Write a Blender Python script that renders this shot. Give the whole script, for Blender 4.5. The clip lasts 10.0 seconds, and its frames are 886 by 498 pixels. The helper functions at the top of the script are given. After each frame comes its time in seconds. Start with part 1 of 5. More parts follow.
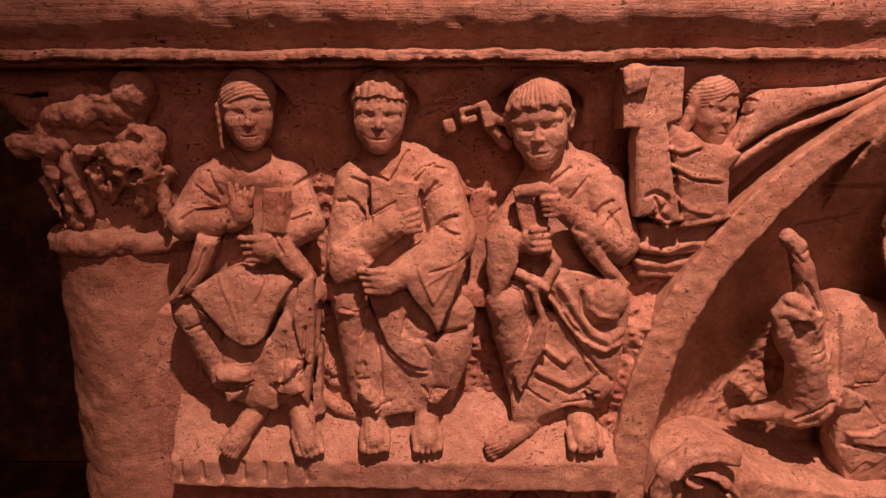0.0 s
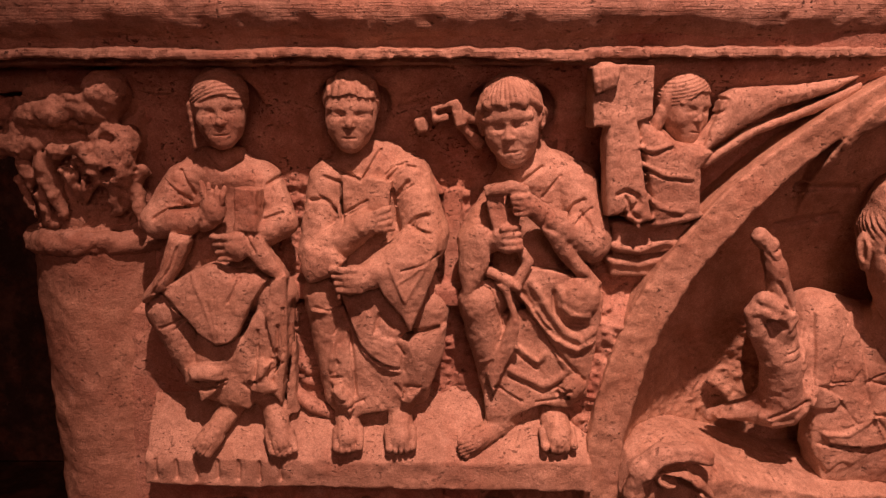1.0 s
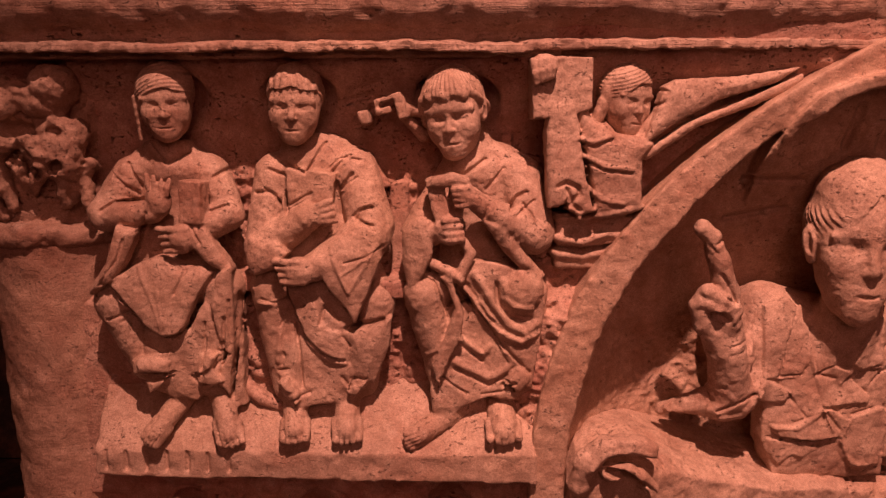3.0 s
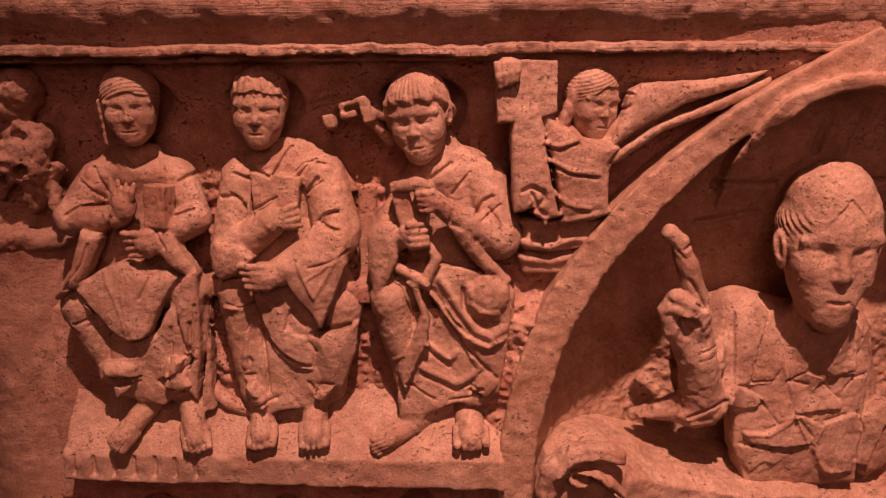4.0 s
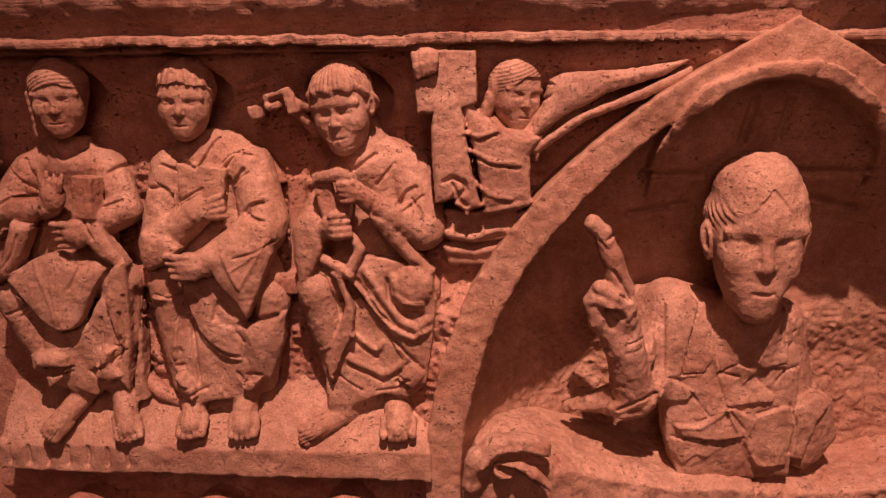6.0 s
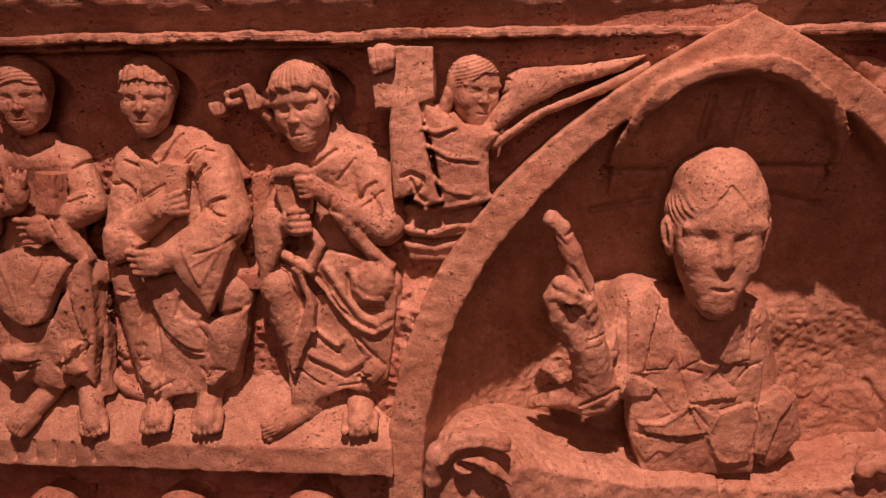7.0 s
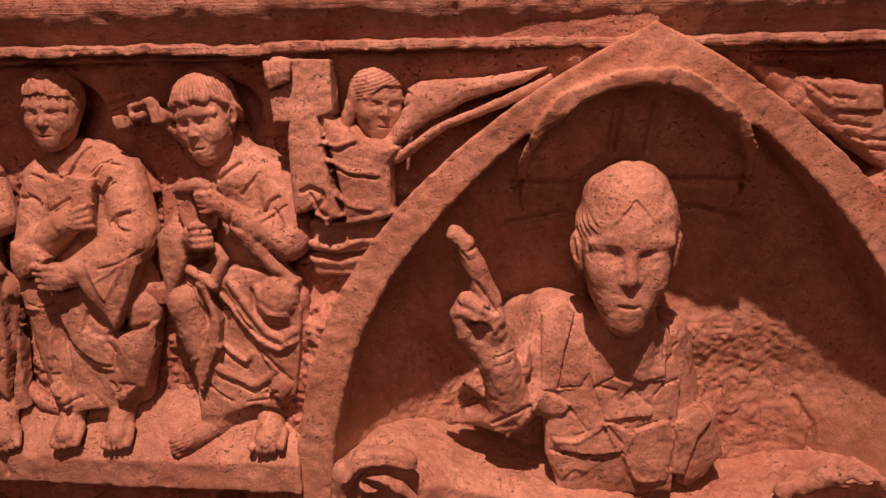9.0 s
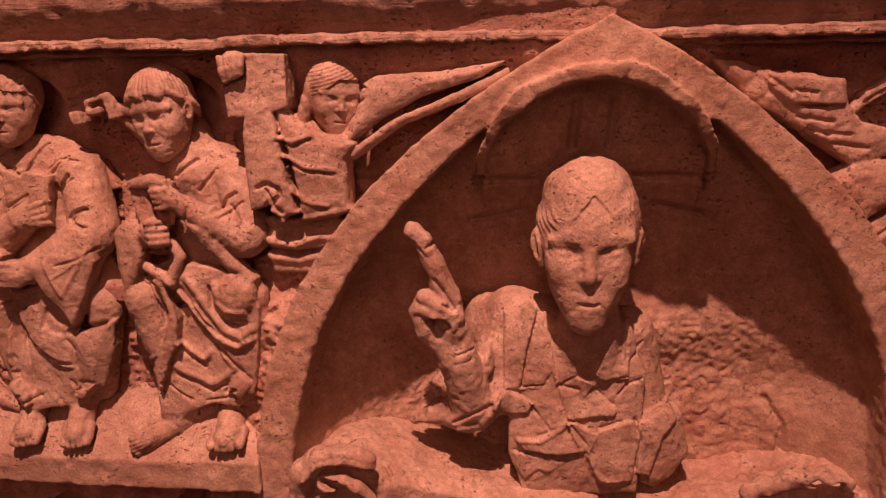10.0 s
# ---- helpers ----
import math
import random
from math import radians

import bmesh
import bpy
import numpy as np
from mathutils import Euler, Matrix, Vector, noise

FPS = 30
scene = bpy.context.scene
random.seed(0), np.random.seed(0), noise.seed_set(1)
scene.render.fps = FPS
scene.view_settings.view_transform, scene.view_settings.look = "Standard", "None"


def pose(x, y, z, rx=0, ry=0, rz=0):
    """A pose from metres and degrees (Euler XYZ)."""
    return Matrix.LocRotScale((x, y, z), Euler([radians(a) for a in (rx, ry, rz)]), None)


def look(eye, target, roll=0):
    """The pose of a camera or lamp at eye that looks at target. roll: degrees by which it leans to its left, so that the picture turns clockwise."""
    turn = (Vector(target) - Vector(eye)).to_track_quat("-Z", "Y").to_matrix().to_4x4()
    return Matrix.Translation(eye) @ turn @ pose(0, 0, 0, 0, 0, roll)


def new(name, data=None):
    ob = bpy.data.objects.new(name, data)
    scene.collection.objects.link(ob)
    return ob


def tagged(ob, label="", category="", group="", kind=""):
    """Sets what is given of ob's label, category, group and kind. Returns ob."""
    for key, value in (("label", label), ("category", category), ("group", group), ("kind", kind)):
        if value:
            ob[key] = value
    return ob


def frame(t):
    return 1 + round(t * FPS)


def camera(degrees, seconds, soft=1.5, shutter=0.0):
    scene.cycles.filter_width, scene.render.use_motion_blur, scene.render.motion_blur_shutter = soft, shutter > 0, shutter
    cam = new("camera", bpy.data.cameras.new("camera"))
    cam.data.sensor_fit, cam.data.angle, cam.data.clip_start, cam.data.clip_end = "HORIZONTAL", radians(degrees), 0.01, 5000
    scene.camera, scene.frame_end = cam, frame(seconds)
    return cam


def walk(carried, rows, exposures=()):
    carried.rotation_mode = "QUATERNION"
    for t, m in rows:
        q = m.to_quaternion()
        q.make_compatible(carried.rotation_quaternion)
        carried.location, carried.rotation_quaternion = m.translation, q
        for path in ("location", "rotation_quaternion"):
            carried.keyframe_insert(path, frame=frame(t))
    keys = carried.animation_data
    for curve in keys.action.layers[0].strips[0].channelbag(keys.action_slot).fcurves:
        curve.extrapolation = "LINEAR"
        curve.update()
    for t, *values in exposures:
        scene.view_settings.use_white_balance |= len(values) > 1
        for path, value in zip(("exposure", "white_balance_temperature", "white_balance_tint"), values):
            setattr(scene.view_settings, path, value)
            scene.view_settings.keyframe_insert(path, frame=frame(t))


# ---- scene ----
cam = camera(63.6, 10.0, soft=1.3)
METRES, EYE, TILT, LEAN, TURN = 0.55, 1.5, -10.0, 0.0, 0.0
ROWS = [
    (0.0, 0.0, 0.0, 0.0, -0.0, 0.0, -0.0),
    (0.5, 0.0357, -0.0009, -0.0031, 0.16, 0.06, 0.01),
    (1.0, 0.0744, 0.0002, -0.0048, 0.35, 0.07, -0.02),
    (1.5, 0.1094, 0.0033, -0.0075, 0.48, 0.09, -0.01),
    (2.0, 0.1453, -0.0002, -0.0169, 0.63, 0.1, 0.0),
    (2.5, 0.1811, -0.0072, -0.0275, 0.79, 0.17, -0.01),
    (4.0, 0.3138, 0.0104, -0.0147, 1.48, 0.17, -0.05),
    (4.5, 0.3607, 0.013, -0.0097, 1.74, 0.09, -0.07),
    (5.0, 0.4157, 0.0145, -0.0117, 2.04, 0.09, -0.09),
    (5.5, 0.4661, 0.0153, -0.0229, 2.29, 0.11, -0.09),
    (7.0, 0.6227, 0.0174, -0.0475, 3.09, 0.25, -0.12),
    (7.5, 0.6807, 0.0227, -0.0384, 3.37, 0.18, -0.13),
    (8.0, 0.7455, 0.0334, -0.0251, 3.69, 0.15, -0.14),
    (8.5, 0.8076, 0.0456, -0.0143, 4.08, 0.09, -0.16),
    (9.0, 0.8701, 0.0603, -0.0056, 4.38, -0.01, -0.15),
    (9.5, 0.9235, 0.0755, -0.0042, 4.68, -0.08, -0.18),
    (10.0, 0.9754, 0.0901, -0.0102, 4.97, -0.08, -0.18),
]
walk(cam, [(t, pose(0, 0, EYE, TILT, LEAN, TURN) @ pose(METRES * x, METRES * y, METRES * z, 90 + pitch, roll, yaw)) for t, x, y, z, yaw, pitch, roll in ROWS])

# ---- light ----
# A dark hall; one warm theatre spot hangs in front of and above the carving.
world = bpy.data.worlds.new("world")
world.use_nodes = True
world.node_tree.nodes["Background"].inputs["Color"].default_value = (0.9, 0.35, 0.22, 1)
world.node_tree.nodes["Background"].inputs["Strength"].default_value = 0.0
scene.world = world


def spot(name, eye, target, watts, colour, degrees, radius, blend):
    lamp = bpy.data.lights.new(name, "SPOT")
    lamp.energy, lamp.color, lamp.spot_size, lamp.spot_blend, lamp.shadow_soft_size = watts, colour, radians(degrees), blend, radius
    ob = new(name, lamp)
    ob.matrix_world = look(eye, target)
    return ob


spot("stage_spot", (0.38, -0.63, 4.05), (0.38, 0.95, 0.84), 690, (1.0, 0.440, 0.325), 43, 0.024, 1.0)
# Added fill with no known source: a broad, weak red lamp that lifts the shadows.
fill_lamp = bpy.data.lights.new("soft_fill", "AREA")
fill_lamp.energy, fill_lamp.color, fill_lamp.size = 19.5, (1.0, 0.33, 0.235), 1.6
new("soft_fill", fill_lamp).matrix_world = look((0.5, -2.2, 2.6), (0.3, 0.95, 1.3))
scene.view_settings.exposure = 0.0


# ---- materials ----
def stone(name, dark, light, pit=1.0, grain=1.0, red=(0.40, 0.20, 0.14), scrape=0.0):
    """Weathered plaster-like stone: cloudy tint, reddish stains, dark pits, fine grain."""
    m = bpy.data.materials.new(name)
    m.use_nodes = True
    nt = m.node_tree
    n, l = nt.nodes, nt.links
    b = n["Principled BSDF"]
    co = n.new("ShaderNodeTexCoord")

    def nz(scale, detail, rough=0.6, stretch=None):
        t = n.new("ShaderNodeTexNoise")
        t.inputs["Scale"].default_value, t.inputs["Detail"].default_value, t.inputs["Roughness"].default_value = scale, detail, rough
        if stretch:
            mp = n.new("ShaderNodeMapping")
            mp.inputs["Scale"].default_value = stretch
            l.new(co.outputs["Object"], mp.inputs["Vector"])
            l.new(mp.outputs["Vector"], t.inputs["Vector"])
        else:
            l.new(co.outputs["Object"], t.inputs["Vector"])
        return t.outputs["Fac"]

    def ramp(src, a, b2, ca, cb):
        r = n.new("ShaderNodeValToRGB")
        r.color_ramp.elements[0].position, r.color_ramp.elements[1].position = a, b2
        r.color_ramp.elements[0].color, r.color_ramp.elements[1].color = (*ca, 1), (*cb, 1)
        l.new(src, r.inputs["Fac"])
        return r.outputs["Color"]

    def mix(fac, a, b2, mode="MIX"):
        x = n.new("ShaderNodeMix")
        x.data_type, x.blend_type = "RGBA", mode
        if isinstance(fac, float):
            x.inputs["Factor"].default_value = fac
        else:
            l.new(fac, x.inputs["Factor"])
        for s, v in ((x.inputs["A"], a), (x.inputs["B"], b2)):
            if isinstance(v, tuple):
                s.default_value = (*v, 1)
            else:
                l.new(v, s)
        return x.outputs["Result"]

    def math2(op, a, b2):
        x = n.new("ShaderNodeMath")
        x.operation = op
        for s, v in ((x.inputs[0], a), (x.inputs[1], b2)):
            if isinstance(v, (int, float)):
                s.default_value = v
            else:
                l.new(v, s)
        return x.outputs["Value"]

    one, zero = (1, 1, 1), (0, 0, 0)
    base = ramp(nz(14, 5), 0.35, 0.68, dark, light)
    stain = ramp(nz(7.3, 6, 0.7), 0.50, 0.72, zero, one)
    base = mix(math2("MULTIPLY", stain, 0.8), base, red)
    ochre = ramp(nz(4.1, 5, 0.65), 0.48, 0.66, zero, one)
    base = mix(math2("MULTIPLY", ochre, 0.45), base, (0.62, 0.43, 0.31))
    pale = ramp(nz(19, 7, 0.75), 0.58, 0.70, zero, one)
    base = mix(math2("MULTIPLY", pale, 0.40), base, (0.72, 0.57, 0.49))
    mottle = ramp(nz(48, 6, 0.72), 0.36, 0.66, (0.62, 0.56, 0.54), one)
    base = mix(0.75, base, mottle, "MULTIPLY")
    scuff = ramp(nz(95, 5, 0.7), 0.62, 0.74, zero, one)
    base = mix(math2("MULTIPLY", scuff, 0.35), base, (0.74, 0.58, 0.48))
    fine = nz(420, 4, 0.7)
    base = mix(0.26, base, ramp(fine, 0.3, 0.7, zero, one), "OVERLAY")
    # pits: scattered small holes, gathered in patches, some drawn out sideways
    field = ramp(nz(24, 3), 0.45, 0.62, zero, one)
    hole = ramp(nz(190, 4, 0.62, (0.8, 1, 1.1)), 0.60, 0.70, zero, one)
    hole2 = ramp(nz(330, 2, 0.5), 0.66, 0.72, zero, one)
    holes = math2("MULTIPLY", math2("MAXIMUM", hole, math2("MULTIPLY", hole2, 0.6)), math2("ADD", math2("MULTIPLY", field, 0.8), 0.12))
    base = mix(math2("MULTIPLY", holes, 0.62 * pit), base, (0.06, 0.03, 0.025))
    l.new(base, b.inputs["Base Color"])
    l.new(math2("ADD", math2("MULTIPLY", fine, 0.3), 0.42), b.inputs["Roughness"])
    b.inputs["Specular IOR Level"].default_value = 0.35
    h = math2("ADD", math2("MULTIPLY", nz(75, 6, 0.72), 0.6), math2("MULTIPLY", fine, 0.12))
    h = math2("SUBTRACT", h, math2("MULTIPLY", holes, 0.9 * pit))
    if scrape:
        h = math2("ADD", h, math2("MULTIPLY", nz(40, 4, 0.6, (0.25, 1, 6)), scrape))
    bump = n.new("ShaderNodeBump")
    bump.inputs["Strength"].default_value, bump.inputs["Distance"].default_value = 0.9 * grain, 0.0045
    l.new(h, bump.inputs["Height"])
    l.new(bump.outputs["Normal"], b.inputs["Normal"])
    return m


STATUE = stone("carved_stone", (0.44, 0.30, 0.23), (0.66, 0.49, 0.39))
WALL = stone("rough_stone", (0.40, 0.22, 0.17), (0.66, 0.46, 0.37), 1.2, 1.5, (0.42, 0.16, 0.12))
ARCH = stone("arch_stone", (0.44, 0.29, 0.21), (0.60, 0.44, 0.34), 1.2, 0.9)
CORNICE = stone("cornice_stone", (0.42, 0.28, 0.22), (0.55, 0.41, 0.33), 1.2, 1.3, scrape=0.45)
COLUMN = stone("column_stone", (0.40, 0.25, 0.19), (0.56, 0.39, 0.30), 0.9, 1.1, scrape=0.12)
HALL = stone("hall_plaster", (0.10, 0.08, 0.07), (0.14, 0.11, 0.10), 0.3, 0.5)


# ---- modelling in clay: solids blended in a grid, then skinned ----
RNG = np.random.default_rng(7)


def lattice(shape, cells):
    """Smooth random field of the given shape, about that many cells along each axis."""
    a = RNG.random([max(2, int(c) + 2) for c in cells]).astype(np.float32) * 2 - 1
    for ax, n in enumerate(shape):
        u = np.linspace(0, a.shape[ax] - 1.001, n)
        i = u.astype(int)
        f = (u - i).astype(np.float32)
        f = f * f * (3 - 2 * f)
        sh = [1] * a.ndim
        sh[ax] = n
        f = f.reshape(sh)
        a = np.take(a, i, ax) * (1 - f) + np.take(a, i + 1, ax) * f
    return a


class Clay:
    def __init__(self, lo, hi, vox):
        self.lo, self.vox = np.array(lo, np.float32), vox
        self.n = [int((h - l) / vox) + 1 for l, h in zip(lo, hi)]
        self.ax = [self.lo[i] + vox * np.arange(self.n[i], dtype=np.float32) for i in range(3)]
        self.f = np.full(self.n, 0.05, np.float32)

    def cut_out(self, lo, hi):
        s = []
        for i in range(3):
            a = int(max(0, math.floor((lo[i] - self.lo[i]) / self.vox)))
            b = int(min(self.n[i], math.ceil((hi[i] - self.lo[i]) / self.vox) + 1))
            s.append(slice(a, max(a, b)))
        return tuple(s), self.ax[0][s[0]][:, None, None], self.ax[1][s[1]][None, :, None], self.ax[2][s[2]][None, None, :]

    def blend(self, s, d, k, take=False):
        f = self.f[s]
        if f.size == 0:
            return
        d = d.astype(np.float32)
        if take:
            h = np.clip(0.5 + 0.5 * (f + d) / k, 0, 1)
            self.f[s] = f * h - d * (1 - h) + k * h * (1 - h)
        else:
            h = np.clip(0.5 + 0.5 * (d - f) / k, 0, 1)
            self.f[s] = d * (1 - h) + f * h - k * h * (1 - h)

    def cap(self, a, b, ra, rb=None, k=0.0028, flat=1.0, take=False):
        """A tapered rod with round ends; flat squeezes it in depth."""
        rb = ra if rb is None else rb
        a, b = np.array(a, float), np.array(b, float)
        r = max(ra, rb) + k + 3 * self.vox
        s, x, y, z = self.cut_out(np.minimum(a, b) - r, np.maximum(a, b) + r)
        ab = b - a
        wy = 1 / flat
        den = ab[0] ** 2 + (ab[1] * wy) ** 2 + ab[2] ** 2 + 1e-12
        px, py, pz = x - a[0], (y - a[1]) * wy, z - a[2]
        t = np.clip((px * ab[0] + py * ab[1] * wy + pz * ab[2]) / den, 0, 1)
        d = np.sqrt((px - t * ab[0]) ** 2 + (py - t * ab[1] * wy) ** 2 + (pz - t * ab[2]) ** 2) - (ra + (rb - ra) * t)
        self.blend(s, d * min(1, flat * 1.3), k, take)
        return self

    def chain(self, points, ra, rb=None, k=0.0028, flat=1.0, take=False):
        """A bent rod through the points."""
        rb = ra if rb is None else rb
        n = len(points) - 1
        for i in range(n):
            self.cap(points[i], points[i + 1], ra + (rb - ra) * i / n, ra + (rb - ra) * (i + 1) / n, k, flat, take)
        return self

    def line(self, points, r, push):
        """Press a line into the front (push above 0) or raise it as a fold (below 0)."""
        p = np.array(points, float)
        s, x, y, z = self.cut_out(p.min(0) - (r + 0.001, 0.05, r + 0.001), p.max(0) + (r + 0.001, 0.05, r + 0.001))
        if self.f[s].size == 0:
            return self
        x2, z2 = x[:, 0], z[0]
        d2 = np.full((x2.shape[0], z2.shape[1]), 1e9)
        for a, b in zip(p[:-1], p[1:]):
            ex, ez = b[0] - a[0], b[2] - a[2]
            t = np.clip(((x2 - a[0]) * ex + (z2 - a[2]) * ez) / (ex * ex + ez * ez + 1e-12), 0, 1)
            d2 = np.minimum(d2, (x2 - a[0] - t * ex) ** 2 + (z2 - a[2] - t * ez) ** 2)
        u = np.clip(1 - d2 / r ** 2, 0, 1)
        self.f[s] += (push * u ** 1.5)[:, None, :].astype(np.float32)
        return self

    def cut(self, points, r):
        """A groove along the points."""
        return self.line(points, r * 1.25 + 0.0008, r * 1.5 + 0.0015)

    def fold(self, points, r):
        """A raised fold along the points."""
        return self.line(points, r * 1.5 + 0.001, -r * 1.1)

    def lap(self, outline, height, edge=0.0025, fade=None):
        """Raise the front inside the outline by height, with a crisp border; fade: two points between which the height grows."""
        p = np.array(outline, float)
        s, x, y, z = self.cut_out(p.min(0) - (edge, 1, edge), p.max(0) + (edge, 1, edge))
        if self.f[s].size == 0:
            return self
        x2, z2 = x[:, 0], z[0]
        d2, inside = np.full((x2.shape[0], z2.shape[1]), 1e9), np.zeros((x2.shape[0], z2.shape[1]), bool)
        for a, b in zip(p, np.roll(p, -1, 0)):
            ex, ez = b[0] - a[0], b[2] - a[2]
            t = np.clip(((x2 - a[0]) * ex + (z2 - a[2]) * ez) / (ex * ex + ez * ez + 1e-12), 0, 1)
            d2 = np.minimum(d2, (x2 - a[0] - t * ex) ** 2 + (z2 - a[2] - t * ez) ** 2)
            inside ^= ((a[2] > z2) != (b[2] > z2)) & (x2 < ex * (z2 - a[2]) / (ez if abs(ez) > 1e-9 else 1e-9) + a[0])
        u = step(-edge / 2, edge / 2, np.sqrt(d2) * np.where(inside, 1, -1))
        if fade is not None:
            a, b = np.array(fade[0]), np.array(fade[1])
            w = b - a
            u = u * np.clip(((x2 - a[0]) * w[0] + (z2 - a[2]) * w[2]) / (w[0] ** 2 + w[2] ** 2), 0, 1)
        self.f[s] -= (height * u)[:, None, :].astype(np.float32)
        return self

    def ell(self, c, r, turn=(0, 0, 0), k=0.0035, take=False):
        c, r = np.array(c, float), np.array(r, float)
        m = float(max(r)) + k + 3 * self.vox
        s, x, y, z = self.cut_out(c - m, c + m)
        x, y, z = self.turned(x - c[0], y - c[1], z - c[2], turn)
        q = np.sqrt((x / r[0]) ** 2 + (y / r[1]) ** 2 + (z / r[2]) ** 2)
        q2 = np.sqrt((x / r[0] ** 2) ** 2 + (y / r[1] ** 2) ** 2 + (z / r[2] ** 2) ** 2) + 1e-9
        self.blend(s, np.clip(q * (q - 1) / q2, -0.05, 0.05), k, take)
        return self

    def box(self, c, r, turn=(0, 0, 0), edge=0.003, k=0.004, take=False, wedge=0.0):
        c, r = np.array(c, float), np.array(r, float)
        m = float(np.linalg.norm(r)) + k + 3 * self.vox
        s, x, y, z = self.cut_out(c - m, c + m)
        x, y, z = self.turned(x - c[0], y - c[1], z - c[2], turn)
        qx, qy, qz = abs(x) - r[0] * (1 + wedge * z / r[2]) + edge, abs(y) - r[1] + edge, abs(z) - r[2] + edge
        d = np.sqrt(np.maximum(qx, 0) ** 2 + np.maximum(qy, 0) ** 2 + np.maximum(qz, 0) ** 2) + np.minimum(np.maximum(np.maximum(qx, qy), qz), 0) - edge
        self.blend(s, d, k, take)
        return self

    def sheet(self, outline, thick, bulge=0.0, reach=0.012, edge=0.0018, k=0.002, wave=0.0, take=False):
        """A slab with the given outline seen from the front, lying in the plane of its corners; bulge swells its middle forward."""
        p = np.array(outline, float)
        fit = np.linalg.lstsq(np.c_[p[:, 0], p[:, 2], np.ones(len(p))], p[:, 1], rcond=None)[0]
        m = thick + bulge + k + 3 * self.vox
        s, x, y, z = self.cut_out(p.min(0) - m, p.max(0) + m)
        if self.f[s].size == 0:
            return self
        x2, z2 = x[:, 0], z[0]
        d2, inside = np.full((x2.shape[0], z2.shape[1]), 1e9), np.zeros((x2.shape[0], z2.shape[1]), bool)
        for a, b in zip(p, np.roll(p, -1, 0)):
            ex, ez = b[0] - a[0], b[2] - a[2]
            t = np.clip(((x2 - a[0]) * ex + (z2 - a[2]) * ez) / (ex * ex + ez * ez + 1e-12), 0, 1)
            d2 = np.minimum(d2, (x2 - a[0] - t * ex) ** 2 + (z2 - a[2] - t * ez) ** 2)
            inside ^= ((a[2] > z2) != (b[2] > z2)) & (x2 < ex * (z2 - a[2]) / (ez if abs(ez) > 1e-9 else 1e-9) + a[0])
        d2 = np.sqrt(d2) * np.where(inside, -1, 1)
        u = np.clip(-d2 / reach, 0, 1)
        mid = fit[0] * x2 + fit[1] * z2 + fit[2] - bulge * (2 * u - u * u)
        if wave:
            mid = mid + wave * lattice(mid.shape, (5, 5))
        q1, q2 = d2[:, None, :] + edge, abs(y - mid[:, None, :]) - thick + edge
        d = np.minimum(np.maximum(q1, q2), 0) + np.sqrt(np.maximum(q1, 0) ** 2 + np.maximum(q2, 0) ** 2) - edge
        self.blend(s, d, k, take)
        return self

    @staticmethod
    def turned(x, y, z, turn):
        m = np.array(Euler([radians(a) for a in turn]).to_matrix()).T
        return tuple(m[i, 0] * x + m[i, 1] * y + m[i, 2] * z for i in range(3))

    def rough(self, amount, size, where=None):
        d = lattice(self.n, [n * self.vox / size for n in self.n]) * amount
        if where is not None:
            d = d * where(self.ax[0][:, None, None], self.ax[1][None, :, None], self.ax[2][None, None, :])
        self.f += d.astype(np.float32)
        return self

    def skin(self):
        """Vertices and quads of the surface."""
        f = self.f
        for i in range(3):
            for e in (0, -1):
                f[(slice(None),) * i + (e,)] = np.maximum(f[(slice(None),) * i + (e,)], self.vox)
        ins = f < 0
        c = ins[:-1, :-1, :-1].astype(np.int8)
        for i, j, k in ((1, 0, 0), (0, 1, 0), (0, 0, 1), (1, 1, 0), (1, 0, 1), (0, 1, 1), (1, 1, 1)):
            c = c + ins[i:f.shape[0] - 1 + i, j:f.shape[1] - 1 + j, k:f.shape[2] - 1 + k]
        cells = np.argwhere((c > 0) & (c < 8))
        index = np.full(c.shape, -1, np.int32)
        index[tuple(cells.T)] = np.arange(len(cells))
        total, count = np.zeros((len(cells), 3), np.float32), np.zeros((len(cells), 1), np.float32)
        for ax in range(3):
            o1, o2 = [a for a in range(3) if a != ax]
            for u in (0, 1):
                for v in (0, 1):
                    off = np.zeros(3, int)
                    off[o1], off[o2] = u, v
                    p = cells + off
                    q = p.copy()
                    q[:, ax] += 1
                    fa, fb = f[tuple(p.T)], f[tuple(q.T)]
                    hit = ((fa < 0) != (fb < 0))[:, None]
                    t = np.where(hit[:, 0], fa / np.where(fa == fb, 1, fa - fb), 0)
                    pos = np.repeat(off[None].astype(np.float32), len(cells), 0)
                    pos[:, ax] += t
                    total += pos * hit
                    count += hit
        verts = (cells + total / np.maximum(count, 1)) * self.vox + self.lo
        quads = []
        for ax in range(3):
            o1, o2 = [a for a in range(3) if a != ax]
            sl = [slice(1, None)] * 3
            sl[ax] = slice(None)
            lo, hi = list(sl), list(sl)
            lo[ax], hi[ax] = slice(None, -1), slice(1, None)
            a, b = ins[tuple(lo)], ins[tuple(hi)]
            e = np.argwhere(a != b)
            base = e.copy()
            for o in (o1, o2):
                base[:, o] += 1
            flip = a[tuple(e.T)] ^ (ax == 1)
            base = base[np.all(base < np.array(c.shape) + np.array([1 if i != ax else 0 for i in range(3)]), 1)] if len(base) else base
            ids = []
            for u, v in ((1, 1), (0, 1), (0, 0), (1, 0)):
                p = base.copy()
                p[:, o1] -= u
                p[:, o2] -= v
                p = np.minimum(p, np.array(c.shape) - 1)
                ids.append(index[tuple(p.T)])
            qd = np.stack(ids, 1)
            qd = np.where(flip[:, None], qd, qd[:, ::-1])
            quads.append(qd[np.all(qd >= 0, 1)])
